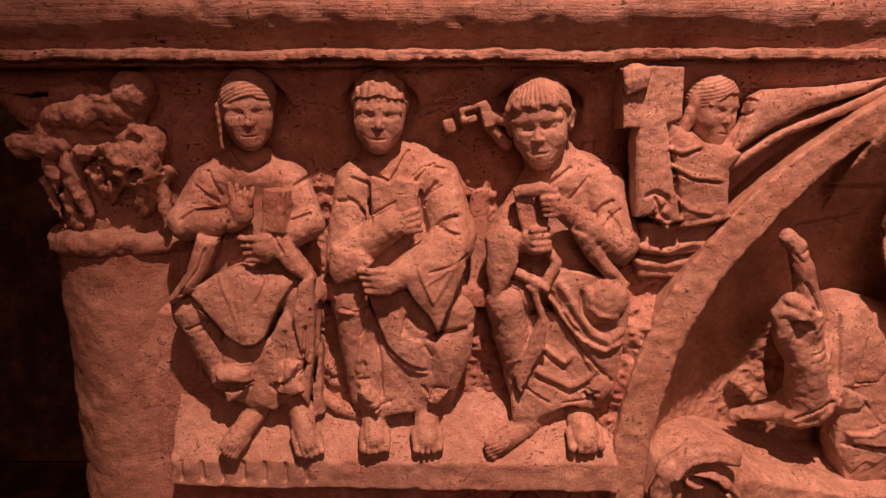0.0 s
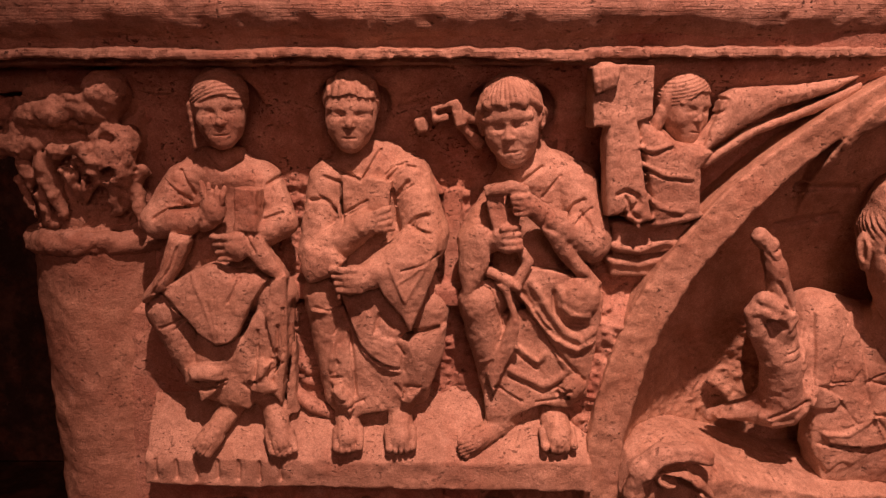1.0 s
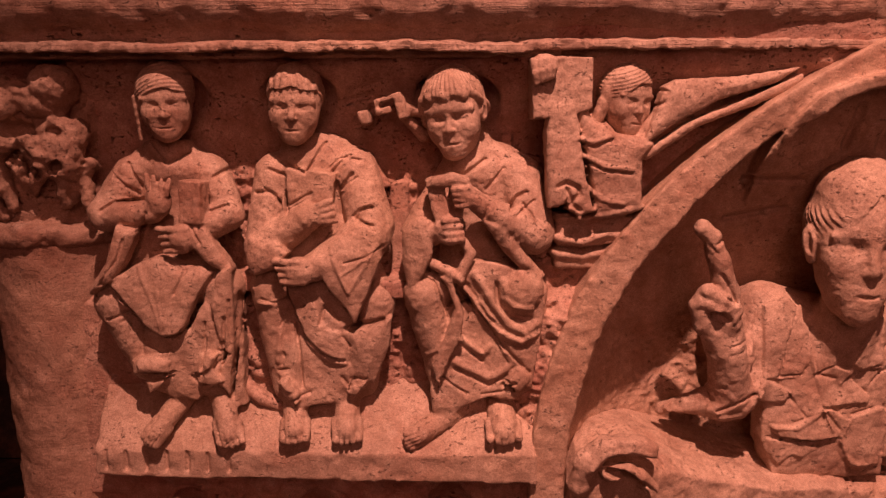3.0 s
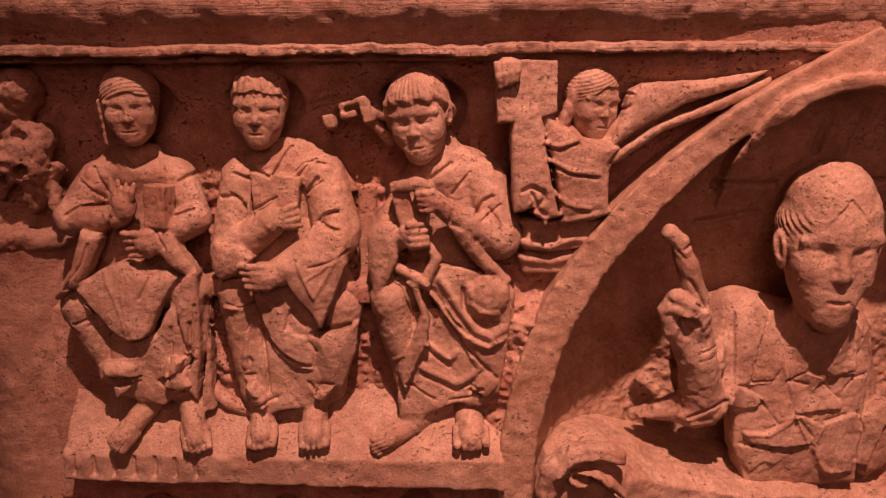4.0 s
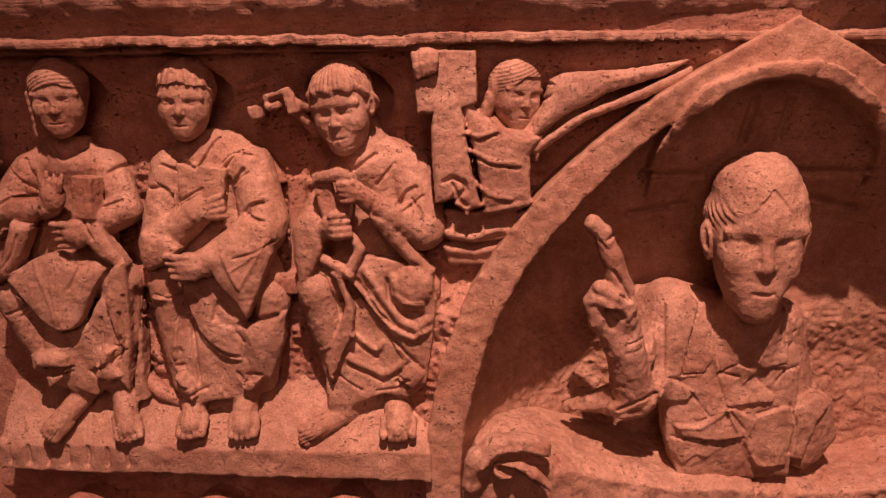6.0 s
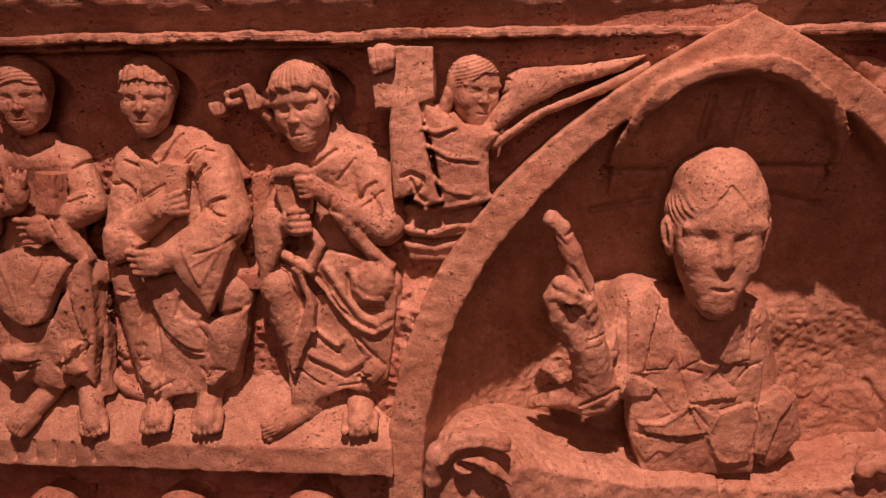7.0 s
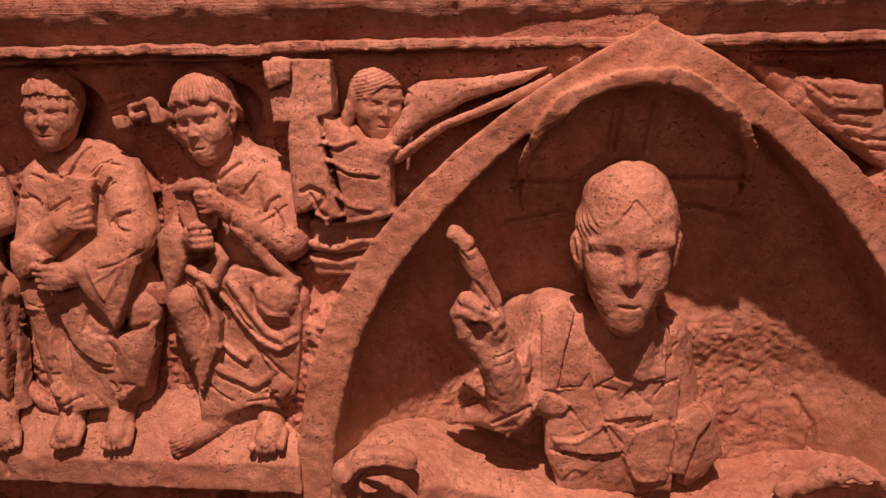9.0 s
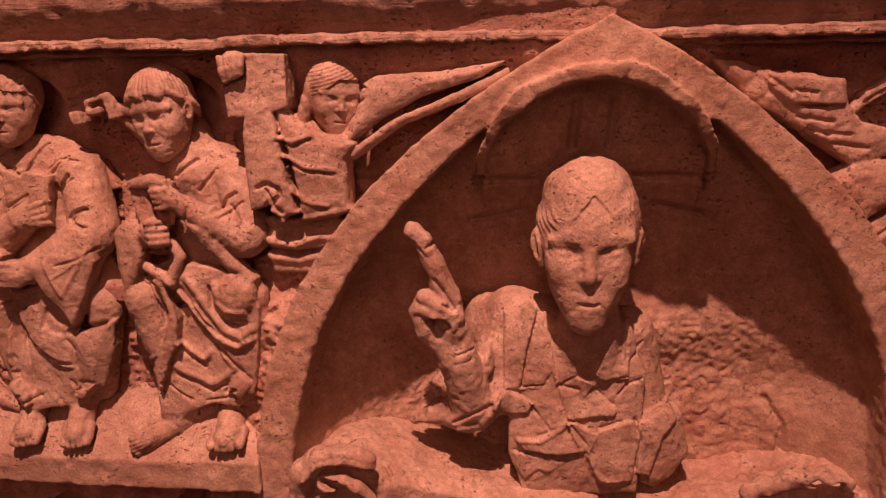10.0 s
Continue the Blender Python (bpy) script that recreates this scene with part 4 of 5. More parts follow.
c.cut([(-0.0867, 0.8800, 1.2281), (-0.0844, 0.8800, 1.1904), (-0.0806, 0.8800, 1.1520)], 0.0008).cut([(-0.0950, 0.8800, 1.2506), (-0.1070, 0.8800, 1.2281)], 0.0010).cut([(-0.0188, 0.8800, 1.2251), (0.0043, 0.8800, 1.2296), (0.0245, 0.8800, 1.2386)], 0.0016).cut([(-0.0246, 0.8800, 1.2169), (-0.0145, 0.8800, 1.2040)], 0.0016)
c.cut([(-0.0264, 0.8800, 1.1597), (-0.0161, 0.8800, 1.1458), (-0.0102, 0.8800, 1.1597)], 0.0018).cut([(-0.0146, 0.8800, 1.1582), (0.0044, 0.8800, 1.1597)], 0.0014).cut([(-0.1111, 0.8800, 1.1674), (-0.0979, 0.8800, 1.1705)], 0.0014).cut([(-0.0943, 0.8800, 1.1287), (-0.0691, 0.8800, 1.1396)], 0.0012)
c.lap([(-0.1126, 0.8800, 1.1643), (-0.0980, 0.8800, 1.1659), (-0.0911, 0.8800, 1.1427), (-0.1020, 0.8800, 1.1458)], 0.003).lap([(-0.0911, 0.8800, 1.1396), (-0.0823, 0.8800, 1.1427), (-0.0810, 0.8800, 1.1287), (-0.0884, 0.8800, 1.1241)], 0.003)
c.fold([(-0.0326, 0.8800, 1.3312), (-0.0228, 0.8800, 1.3021), (-0.0115, 0.8800, 1.2765)], 0.0014).fold([(-0.0207, 0.8800, 1.3021), (0.0043, 0.8800, 1.3167), (0.0269, 0.8800, 1.3369)], 0.0012).cut([(-0.0171, 0.8800, 1.3167), (0.0114, 0.8800, 1.3239), (0.0297, 0.8800, 1.3369)], 0.0010)
c.cut([(-0.0224, 0.8800, 1.3988), (-0.0153, 0.8800, 1.4128), (-0.0014, 0.8800, 1.4219)], 0.0012).cut([(-0.0070, 0.8800, 1.3727), (0.0007, 0.8800, 1.3812), (0.0140, 0.8800, 1.3847)], 0.0014).cut([(-0.0028, 0.8800, 1.3656), (0.0113, 0.8800, 1.3634), (0.0212, 0.8800, 1.3556)], 0.0012)
c.cut([(-0.1215, 0.8800, 1.4079), (-0.1076, 0.8800, 1.4009), (-0.0969, 0.8800, 1.3798)], 0.0010).cut([(-0.0919, 0.8800, 1.4233), (-0.0919, 0.8800, 1.3798), (-0.0587, 0.8800, 1.3988)], 0.0010).cut([(-0.0375, 0.8800, 1.4337), (-0.0270, 0.8800, 1.4441), (-0.0097, 0.8800, 1.4496)], 0.0009)
foot(c, (-0.0941, 0.9160, 1.1225), (-0.0899, 0.8810, 1.0890), 0.0182, 0.0146)
foot(c, (-0.0229, 0.9160, 1.1281), (-0.0200, 0.8810, 1.0890), 0.0175, 0.0146)
c.rough(0.0011, 0.022).rough(0.0008, 0.007).rough(0.0006, 0.0042)
thing("seated_statue", STATUE, [c, head((-0.0790, 0.9080, 1.5125), 0.0489, 2, 7, 2, "fringe", 0.98, 0.0010, False, 0.0003, 0.85, 0.06)], "worn stone figure seated, hand laid across its breast", "statue", SEATED)

# third sitter: head bent, scroll in both hands
c = Clay((-0.02, 0.82, 1.03), (0.28, 0.98, 1.56), 0.0018)
c.cap((0.1664, 0.9300, 1.4115), (0.1580, 0.9300, 1.3216), 0.0555, 0.0569, flat=0.55)
c.cap((0.1183, 0.9300, 1.4226), (0.2032, 0.9250, 1.4230), 0.0219, 0.0277).cap((0.1325, 0.9350, 1.4734), (0.1471, 0.9270, 1.4265), 0.0321, 0.0350, k=0.008)
c.cap((0.2058, 0.9220, 1.4160), (0.2230, 0.8950, 1.3538), 0.0307, 0.0255, k=0.006).cap((0.2215, 0.8850, 1.3490), (0.1492, 0.8680, 1.3932), 0.0234, 0.0131)
c.ell((0.1397, 0.8620, 1.4009), (0.0175, 0.011, 0.0131), (0, 30, 0))
fingers(c, ((0.1377, 0.8550, 1.4112), (0.1365, 0.8570, 1.3912)), ((0.1198, 0.8580, 1.4102), (0.1233, 0.8600, 1.3894)), 0.0041)
c.cap((0.1102, 0.9200, 1.4052), (0.0790, 0.9050, 1.3522), 0.0241, 0.0255, k=0.006).cap((0.0796, 0.8950, 1.3517), (0.1081, 0.8760, 1.3577), 0.0197, 0.0139)
c.sheet([(0.0558, 0.8930, 1.3578), (0.0752, 0.8880, 1.3729), (0.0916, 0.8820, 1.3702), (0.0940, 0.8840, 1.3289), (0.0834, 0.8880, 1.3003), (0.0639, 0.8930, 1.2754), (0.0550, 0.8970, 1.3132)], 0.012, 0.006)
c.ell((0.1143, 0.8700, 1.3579), (0.0175, 0.012, 0.0190))
fingers(c, ((0.1086, 0.8600, 1.3714), (0.1122, 0.8620, 1.3466)), ((0.1287, 0.8660, 1.3726), (0.1307, 0.8660, 1.3473)), 0.0045)
c.box((0.1017, 0.8760, 1.3944), (0.0102, 0.010, 0.0307), (0, -14, 0), edge=0.002).box((0.1225, 0.8850, 1.3933), (0.0102, 0.008, 0.0277), (0, 8, 0), edge=0.002)
c.sheet([(0.0857, 0.8720, 1.4101), (0.0902, 0.8700, 1.4228), (0.1170, 0.8660, 1.4300), (0.1373, 0.8640, 1.4247), (0.1410, 0.8640, 1.4144), (0.1005, 0.8680, 1.4119)], 0.008, 0.003)
c.sheet([(0.1561, 0.8720, 1.3717), (0.1819, 0.8720, 1.3696), (0.2099, 0.8800, 1.3276), (0.2350, 0.8850, 1.3010), (0.2304, 0.8870, 1.2873), (0.1966, 0.8820, 1.3148), (0.1730, 0.8750, 1.3429)], 0.010, 0.005)
c.chain([(0.0955, 0.8820, 1.3134), (0.1261, 0.8740, 1.2984), (0.1423, 0.8740, 1.3280), (0.1296, 0.8770, 1.3461)], 0.0073, 0.0058)
c.cap((0.1318, 0.9250, 1.2920), (0.0834, 0.9000, 1.2752), 0.0336, 0.0263).cap((0.1770, 0.9250, 1.2843), (0.2146, 0.8970, 1.2722), 0.0365, 0.0263)
c.cap((0.0826, 0.8980, 1.2719), (0.1109, 0.9120, 1.1394), 0.0277, 0.0204).cap((0.2161, 0.9000, 1.2525), (0.2139, 0.9150, 1.1462), 0.0248, 0.0175)
c.sheet([(0.0965, 0.9020, 1.2519), (0.0897, 0.9050, 1.1421), (0.0922, 0.9020, 1.1147), (0.1159, 0.8970, 1.1088), (0.1378, 0.8950, 1.1240), (0.1655, 0.8970, 1.1342), (0.1978, 0.8970, 1.1311), (0.2256, 0.9000, 1.1465), (0.2089, 0.9000, 1.1911), (0.1583, 0.9000, 1.2676)], 0.012, 0.003, wave=0.003)
c.sheet([(0.1232, 0.8900, 1.3014), (0.1571, 0.8890, 1.2443), (0.1927, 0.8920, 1.1823), (0.2232, 0.8950, 1.1586), (0.2302, 0.8900, 1.2098), (0.2353, 0.8850, 1.2641), (0.2266, 0.8850, 1.2973), (0.1980, 0.8880, 1.3114), (0.1482, 0.8920, 1.3193)], 0.011, 0.004, 0.03)
c.ell((0.2091, 0.8750, 1.2829), (0.0241, 0.013, 0.0263))
c.sheet([(0.1014, 0.8880, 1.3003), (0.1189, 0.8840, 1.2976), (0.1327, 0.8820, 1.2500), (0.1294, 0.8840, 1.2194), (0.1131, 0.8880, 1.1875), (0.1007, 0.8900, 1.1543), (0.0913, 0.8890, 1.1795), (0.1100, 0.8860, 1.2187), (0.1210, 0.8820, 1.2574), (0.1117, 0.8820, 1.2870)], 0.012, 0.003)
c.fold([(0.1249, 0.8760, 1.2994), (0.1543, 0.8740, 1.2560), (0.1845, 0.8760, 1.2204), (0.2069, 0.8780, 1.2122), (0.2252, 0.8780, 1.2243)], 0.0036)
c.fold([(0.1461, 0.8760, 1.3030), (0.1680, 0.8730, 1.2673), (0.1905, 0.8730, 1.2363), (0.2129, 0.8750, 1.2252), (0.2232, 0.8750, 1.2371)], 0.0044)
c.fold([(0.1821, 0.8700, 1.2936), (0.1825, 0.8680, 1.2723), (0.1950, 0.8650, 1.2607), (0.2180, 0.8660, 1.2575)], 0.0036)
c.cut([(0.1742, 0.8720, 1.2894), (0.1761, 0.8700, 1.2644), (0.1926, 0.8680, 1.2466), (0.2176, 0.8680, 1.2451)], 0.0029).cut([(0.1355, 0.8740, 1.2890), (0.1616, 0.8740, 1.2486), (0.1806, 0.8760, 1.2294)], 0.0022)
c.fold([(0.1302, 0.8840, 1.2156), (0.1577, 0.8830, 1.1924), (0.1660, 0.8830, 1.2045)], 0.0029).fold([(0.1203, 0.8860, 1.1844), (0.1661, 0.8840, 1.1613), (0.1917, 0.8860, 1.1775)], 0.0033)
c.cut([(0.1217, 0.8840, 1.1751), (0.1661, 0.8820, 1.1512), (0.1878, 0.8830, 1.1663)], 0.0022).cut([(0.1851, 0.8820, 1.1528), (0.2011, 0.8820, 1.1574), (0.1969, 0.8810, 1.1470)], 0.0036).cut([(0.1296, 0.8830, 1.2061), (0.1578, 0.8820, 1.1835)], 0.0018)
c.sheet([(0.1887, 0.8860, 1.1574), (0.2069, 0.8850, 1.1771), (0.2215, 0.8870, 1.1725), (0.2219, 0.8880, 1.1512), (0.2053, 0.8860, 1.1465)], 0.008, 0.003)
c.cut([(0.1905, 0.8820, 1.3844), (0.2000, 0.8800, 1.3988), (0.2110, 0.8830, 1.4034)], 0.0026).cut([(0.1976, 0.8780, 1.3758), (0.2205, 0.8830, 1.3935)], 0.0018).cut([(0.2069, 0.8780, 1.3899), (0.2203, 0.8720, 1.3696)], 0.0015).cut([(0.1613, 0.8920, 1.4067), (0.1837, 0.8920, 1.4328)], 0.0018)
c.cut([(0.1343, 0.8900, 1.4259), (0.1601, 0.9000, 1.4442)], 0.0022).cut([(0.1620, 0.8620, 1.3905), (0.1583, 0.8620, 1.3767)], 0.0015)
c.box((0.0324, 0.9050, 1.5042), (0.0102, 0.006, 0.0044), (0, -14, 0), edge=0.002).box((0.0379, 0.9050, 1.5194), (0.0161, 0.006, 0.0036), (0, -14, 0), edge=0.002).box((0.0535, 0.9050, 1.5104), (0.0058, 0.006, 0.0161), (0, -14, 0), edge=0.002).box((0.0078, 0.9050, 1.4959), (0.0066, 0.006, 0.0088), (0, -14, 0), edge=0.002).box((0.0239, 0.9050, 1.5097), (0.0036, 0.006, 0.0088), (0, -14, 0), edge=0.002)
c.cap((0.0581, 0.9120, 1.5084), (0.0795, 0.9200, 1.5043), 0.0066, 0.0088).cap((0.0559, 0.9200, 1.4986), (0.0808, 0.9300, 1.4735), 0.0058, 0.0088).box((0.0094, 0.9250, 1.4958), (0.0058, 0.02, 0.0080), (0, -14, 0)).box((0.0550, 0.9300, 1.5093), (0.0058, 0.025, 0.0131), (0, -14, 0))
# bands of the lap cloth, chevrons and the ragged hem
c.fold([(0.1280, 0.8700, 1.2863), (0.1570, 0.8700, 1.2607), (0.1831, 0.8700, 1.2253), (0.2050, 0.8700, 1.2149), (0.2233, 0.8700, 1.2223)], 0.0022).cut([(0.1246, 0.8700, 1.2790), (0.1538, 0.8700, 1.2475), (0.1801, 0.8700, 1.2104), (0.1988, 0.8700, 1.1901), (0.2175, 0.8700, 1.1712)], 0.0018)
c.cut([(0.0818, 0.8700, 1.2972), (0.0961, 0.8700, 1.2899), (0.1036, 0.8700, 1.2681), (0.1112, 0.8700, 1.2423)], 0.0012).fold([(0.1252, 0.8700, 1.2534), (0.1150, 0.8700, 1.2312), (0.1013, 0.8700, 1.2014), (0.0871, 0.8700, 1.1939)], 0.0014)
c.fold([(0.1275, 0.8700, 1.2201), (0.1443, 0.8700, 1.2051), (0.1568, 0.8700, 1.1954)], 0.0012).fold([(0.1195, 0.8700, 1.1901), (0.1450, 0.8700, 1.1803), (0.1649, 0.8700, 1.1674)], 0.0012).cut([(0.1021, 0.8700, 1.1636), (0.1278, 0.8700, 1.1468), (0.1388, 0.8700, 1.1407)], 0.0012)
c.cut([(0.1825, 0.8700, 1.1598), (0.2000, 0.8700, 1.1575), (0.1886, 0.8700, 1.1521)], 0.0018).lap([(0.1856, 0.8700, 1.1560), (0.1992, 0.8700, 1.1773), (0.2136, 0.8700, 1.1788), (0.2200, 0.8700, 1.1636), (0.2049, 0.8700, 1.1437)], 0.003).cut([(0.1571, 0.8700, 1.1391), (0.1824, 0.8700, 1.1437), (0.1974, 0.8700, 1.1499)], 0.0012)
foot(c, (0.1410, 0.9160, 1.1168), (0.0712, 0.8790, 1.0836), 0.0168, 0.0095)
foot(c, (0.1822, 0.9160, 1.1200), (0.1854, 0.8730, 1.0928), 0.0204, 0.0182)
c.rough(0.0011, 0.022).rough(0.0008, 0.007).rough(0.0006, 0.0042)
thing("seated_statue", STATUE, [c, head((0.1205, 0.9020, 1.5015), 0.0555, -15, 10, -6, "bowl", 0.96, 0.0011, True, 0.0004, 0.85, 0.08)], "worn stone figure seated, head bent over a scroll", "statue", SEATED)

# small figure with outstretched wing, rising from the waves
c = Clay((0.20, 0.83, 1.28), (0.60, 1.00, 1.585), 0.0018)
c.sheet([(0.2115, 0.8900, 1.5634), (0.2504, 0.8900, 1.5661), (0.2853, 0.8920, 1.5655), (0.2866, 0.8940, 1.5055), (0.2540, 0.8900, 1.4946), (0.2152, 0.8900, 1.4932)], 0.026, 0.0, edge=0.002)
c.ell((0.2272, 0.8640, 1.5615), (0.0140, 0.010, 0.0070))
fingers(c, ((0.2129, 0.8570, 1.5598), (0.2379, 0.8570, 1.5610)), ((0.2176, 0.8580, 1.5353), (0.2358, 0.8580, 1.5431)), 0.0044)
c.sheet([(0.2359, 0.8840, 1.3849), (0.2310, 0.8840, 1.4782), (0.2369, 0.8860, 1.5095), (0.2502, 0.8860, 1.5197), (0.2642, 0.8860, 1.5149), (0.2757, 0.8840, 1.4700), (0.2838, 0.8840, 1.4229), (0.2952, 0.8860, 1.3818), (0.2744, 0.8860, 1.3754), (0.2506, 0.8840, 1.3877)], 0.020, 0.003, 0.012, edge=0.004)
c.sheet([(0.2640, 0.9000, 1.5179), (0.2950, 0.8980, 1.4904), (0.3197, 0.8960, 1.4766), (0.3466, 0.8960, 1.4724), (0.3643, 0.9000, 1.4639), (0.3502, 0.9000, 1.4428), (0.3524, 0.9000, 1.3886), (0.3336, 0.8980, 1.3802), (0.2974, 0.8960, 1.3761), (0.2837, 0.8960, 1.4430)], 0.024, 0.006, 0.02, edge=0.005, k=0.004)
c.cap((0.3381, 0.9150, 1.4951), (0.3297, 0.9120, 1.4648), 0.016, 0.022).cap((0.2921, 0.9000, 1.4917), (0.3159, 0.9000, 1.4695), 0.010, 0.012).chain([(0.3429, 0.8990, 1.4611), (0.3624, 0.8950, 1.4807), (0.3827, 0.8930, 1.5069)], 0.012, 0.012)
for a in ([(0.2713, 0.8700, 1.4705), (0.2893, 0.8700, 1.4651), (0.3107, 0.8700, 1.4732)], [(0.2765, 0.8700, 1.4501), (0.3027, 0.8700, 1.4365), (0.3379, 0.8700, 1.4324)], [(0.2813, 0.8700, 1.4138), (0.3002, 0.8700, 1.3965), (0.3283, 0.8700, 1.3902)]):
    c.fold(a, 0.0022)
c.cut([(0.2715, 0.8700, 1.4664), (0.2896, 0.8700, 1.4603), (0.3110, 0.8700, 1.4685)], 0.0010).cut([(0.2768, 0.8700, 1.4454), (0.3030, 0.8700, 1.4317), (0.3355, 0.8700, 1.4276)], 0.0012).cut([(0.2724, 0.8700, 1.4752), (0.2807, 0.8700, 1.4241), (0.2911, 0.8700, 1.3867)], 0.0012)
# rolled end of the cloth with a dark eye
c.cut([(0.2468, 0.8600, 1.4127), (0.2575, 0.8600, 1.4175), (0.2714, 0.8600, 1.4114), (0.2732, 0.8600, 1.4032), (0.2641, 0.8600, 1.3949)], 0.0028).cut([(0.2565, 0.8600, 1.4100), (0.2611, 0.8600, 1.4004), (0.2574, 0.8600, 1.3922)], 0.0024).cut([(0.2522, 0.8600, 1.3866), (0.2643, 0.8600, 1.3908), (0.2743, 0.8600, 1.3839)], 0.0026)
c.sheet([(0.3501, 0.8920, 1.4607), (0.3645, 0.8900, 1.5021), (0.3727, 0.8900, 1.5312), (0.3892, 0.8900, 1.5407), (0.4588, 0.8920, 1.5428), (0.5370, 0.8970, 1.5545), (0.5094, 0.8950, 1.5362), (0.4395, 0.8900, 1.5157), (0.3926, 0.8890, 1.4905)], 0.013, 0.005, 0.015)
c.sheet([(0.3481, 0.8920, 1.4489), (0.4037, 0.8900, 1.4884), (0.4688, 0.8930, 1.5151), (0.5392, 0.8980, 1.5464), (0.5445, 0.9000, 1.5343), (0.4810, 0.8950, 1.5069), (0.4192, 0.8930, 1.4849), (0.3567, 0.8950, 1.4431)], 0.013, 0.003, 0.012)
c.cut([(0.3598, 0.8720, 1.5200), (0.3677, 0.8700, 1.5305), (0.3777, 0.8690, 1.5252), (0.3740, 0.8690, 1.5120), (0.3639, 0.8700, 1.5087)], 0.0011)
c.box((0.3121, 0.9150, 1.3543), (0.0642, 0.028, 0.0204), (0, 0, 0), edge=0.006, k=0.008).box((0.3024, 0.9250, 1.3225), (0.0548, 0.03, 0.0190), edge=0.006)
c.fold([(0.2410, 0.8850, 1.3719), (0.2836, 0.8850, 1.3691), (0.3289, 0.8850, 1.3791), (0.3601, 0.8900, 1.3855)], 0.0044)
c.fold([(0.2443, 0.8850, 1.3476), (0.2816, 0.8850, 1.3403), (0.3129, 0.8850, 1.3519), (0.3414, 0.8900, 1.3467)], 0.0044)
c.fold([(0.2424, 0.8900, 1.3263), (0.2836, 0.8880, 1.3209), (0.3161, 0.8900, 1.3278)], 0.0044)
c.cut([(0.2427, 0.8850, 1.3360), (0.2822, 0.8850, 1.3302), (0.3298, 0.8900, 1.3380)], 0.0029)
c.rough(0.001, 0.022).rough(0.0007, 0.007).rough(0.0006, 0.0042)
thing("winged_statue", STATUE, [c, head((0.3339, 0.9050, 1.5180), 0.0460, 30, 8, 3, "swept", 0.97, 0.0010, False, 0.0002, 0.85, 0.10)], "small stone winged figure holding a square tablet", "statue")

# large figure in the niche, hand raised in blessing
c = Clay((0.38, 0.82, 1.00), (0.86, 1.06, 1.45), 0.0020)
c.cap((0.6328, 0.9720, 1.1722), (0.6344, 0.9720, 0.9879), 0.076, 0.080, flat=0.55)
c.cap((0.6432, 0.9250, 1.2480), (0.6423, 0.9550, 1.1782), 0.036, 0.046)
c.cap((0.5588, 0.9680, 1.2352), (0.6977, 0.9750, 1.2037), 0.034, 0.030, k=0.01)
c.chain([(0.5438, 0.9680, 1.2389), (0.5290, 0.9580, 1.1910), (0.5367, 0.9480, 1.1317)], 0.033, 0.028, k=0.008)
c.chain([(0.6989, 0.9750, 1.2116), (0.7149, 0.9750, 1.1408), (0.7305, 0.9650, 1.0730)], 0.034, 0.028, k=0.008)
c.sheet([(0.5627, 0.9500, 1.2592), (0.5937, 0.9400, 1.2207), (0.6265, 0.9360, 1.1845), (0.6515, 0.9360, 1.1910), (0.6901, 0.9500, 1.2416), (0.7125, 0.9520, 1.1727), (0.7110, 0.9460, 1.0891), (0.7056, 0.9400, 1.0101), (0.5602, 0.9400, 1.0054), (0.5424, 0.9440, 1.0615), (0.5420, 0.9500, 1.1311), (0.5362, 0.9550, 1.2077)], 0.020, 0.008, 0.045, k=0.006)
c.ell((0.5141, 0.9950, 1.2071), (0.036, 0.035, 0.050), k=0.02)
# forearm out of its sleeve, palm, two straight fingers, thumb meeting the bent ones
c.cap((0.4942, 0.9250, 1.1283), (0.4789, 0.9050, 1.1927), 0.029, 0.025)
c.ell((0.4692, 0.9000, 1.2201), (0.029, 0.018, 0.040), (0, -16, 0), k=0.010)
c.chain([(0.4737, 0.8950, 1.2363), (0.4658, 0.8880, 1.2776), (0.4508, 0.8800, 1.3213), (0.4392, 0.8760, 1.3495)], 0.0180, 0.0110, k=0.004)
c.cap((0.4392, 0.8760, 1.3495), (0.4280, 0.8750, 1.3605), 0.0108, 0.0108, k=0.002)
c.ell((0.4255, 0.8730, 1.3622), (0.008, 0.009, 0.010), k=0.003)
c.chain([(0.4769, 0.8840, 1.2539), (0.4589, 0.8760, 1.2700), (0.4403, 0.8790, 1.2796)], 0.0115, 0.0100, k=0.002)
c.chain([(0.4729, 0.8820, 1.2451), (0.4540, 0.8760, 1.2580), (0.4366, 0.8800, 1.2666)], 0.0100, 0.0090, k=0.002)
c.chain([(0.4622, 0.8970, 1.2099), (0.4403, 0.8900, 1.2337), (0.4312, 0.8860, 1.2600), (0.4357, 0.8840, 1.2748)], 0.0150, 0.0085, k=0.003)
c.ell((0.4569, 0.8720, 1.2471), (0.016, 0.014, 0.007), (0, 24, 0), take=True, k=0.002)
c.cut([(0.4534, 0.8700, 1.3028), (0.4667, 0.8700, 1.2821), (0.4775, 0.8700, 1.2627)], 0.0016).cut([(0.4443, 0.8700, 1.3404), (0.4517, 0.8700, 1.3458)], 0.0016).cut([(0.4362, 0.8700, 1.3403), (0.4442, 0.8700, 1.3301)], 0.0008)
c.cut([(0.4759, 0.8700, 1.2047), (0.4978, 0.8700, 1.2108)], 0.0008).cut([(0.4745, 0.8700, 1.1939), (0.4951, 0.8700, 1.1978)], 0.0006).cut([(0.4618, 0.8600, 1.2722), (0.4752, 0.8600, 1.2627)], 0.0012)
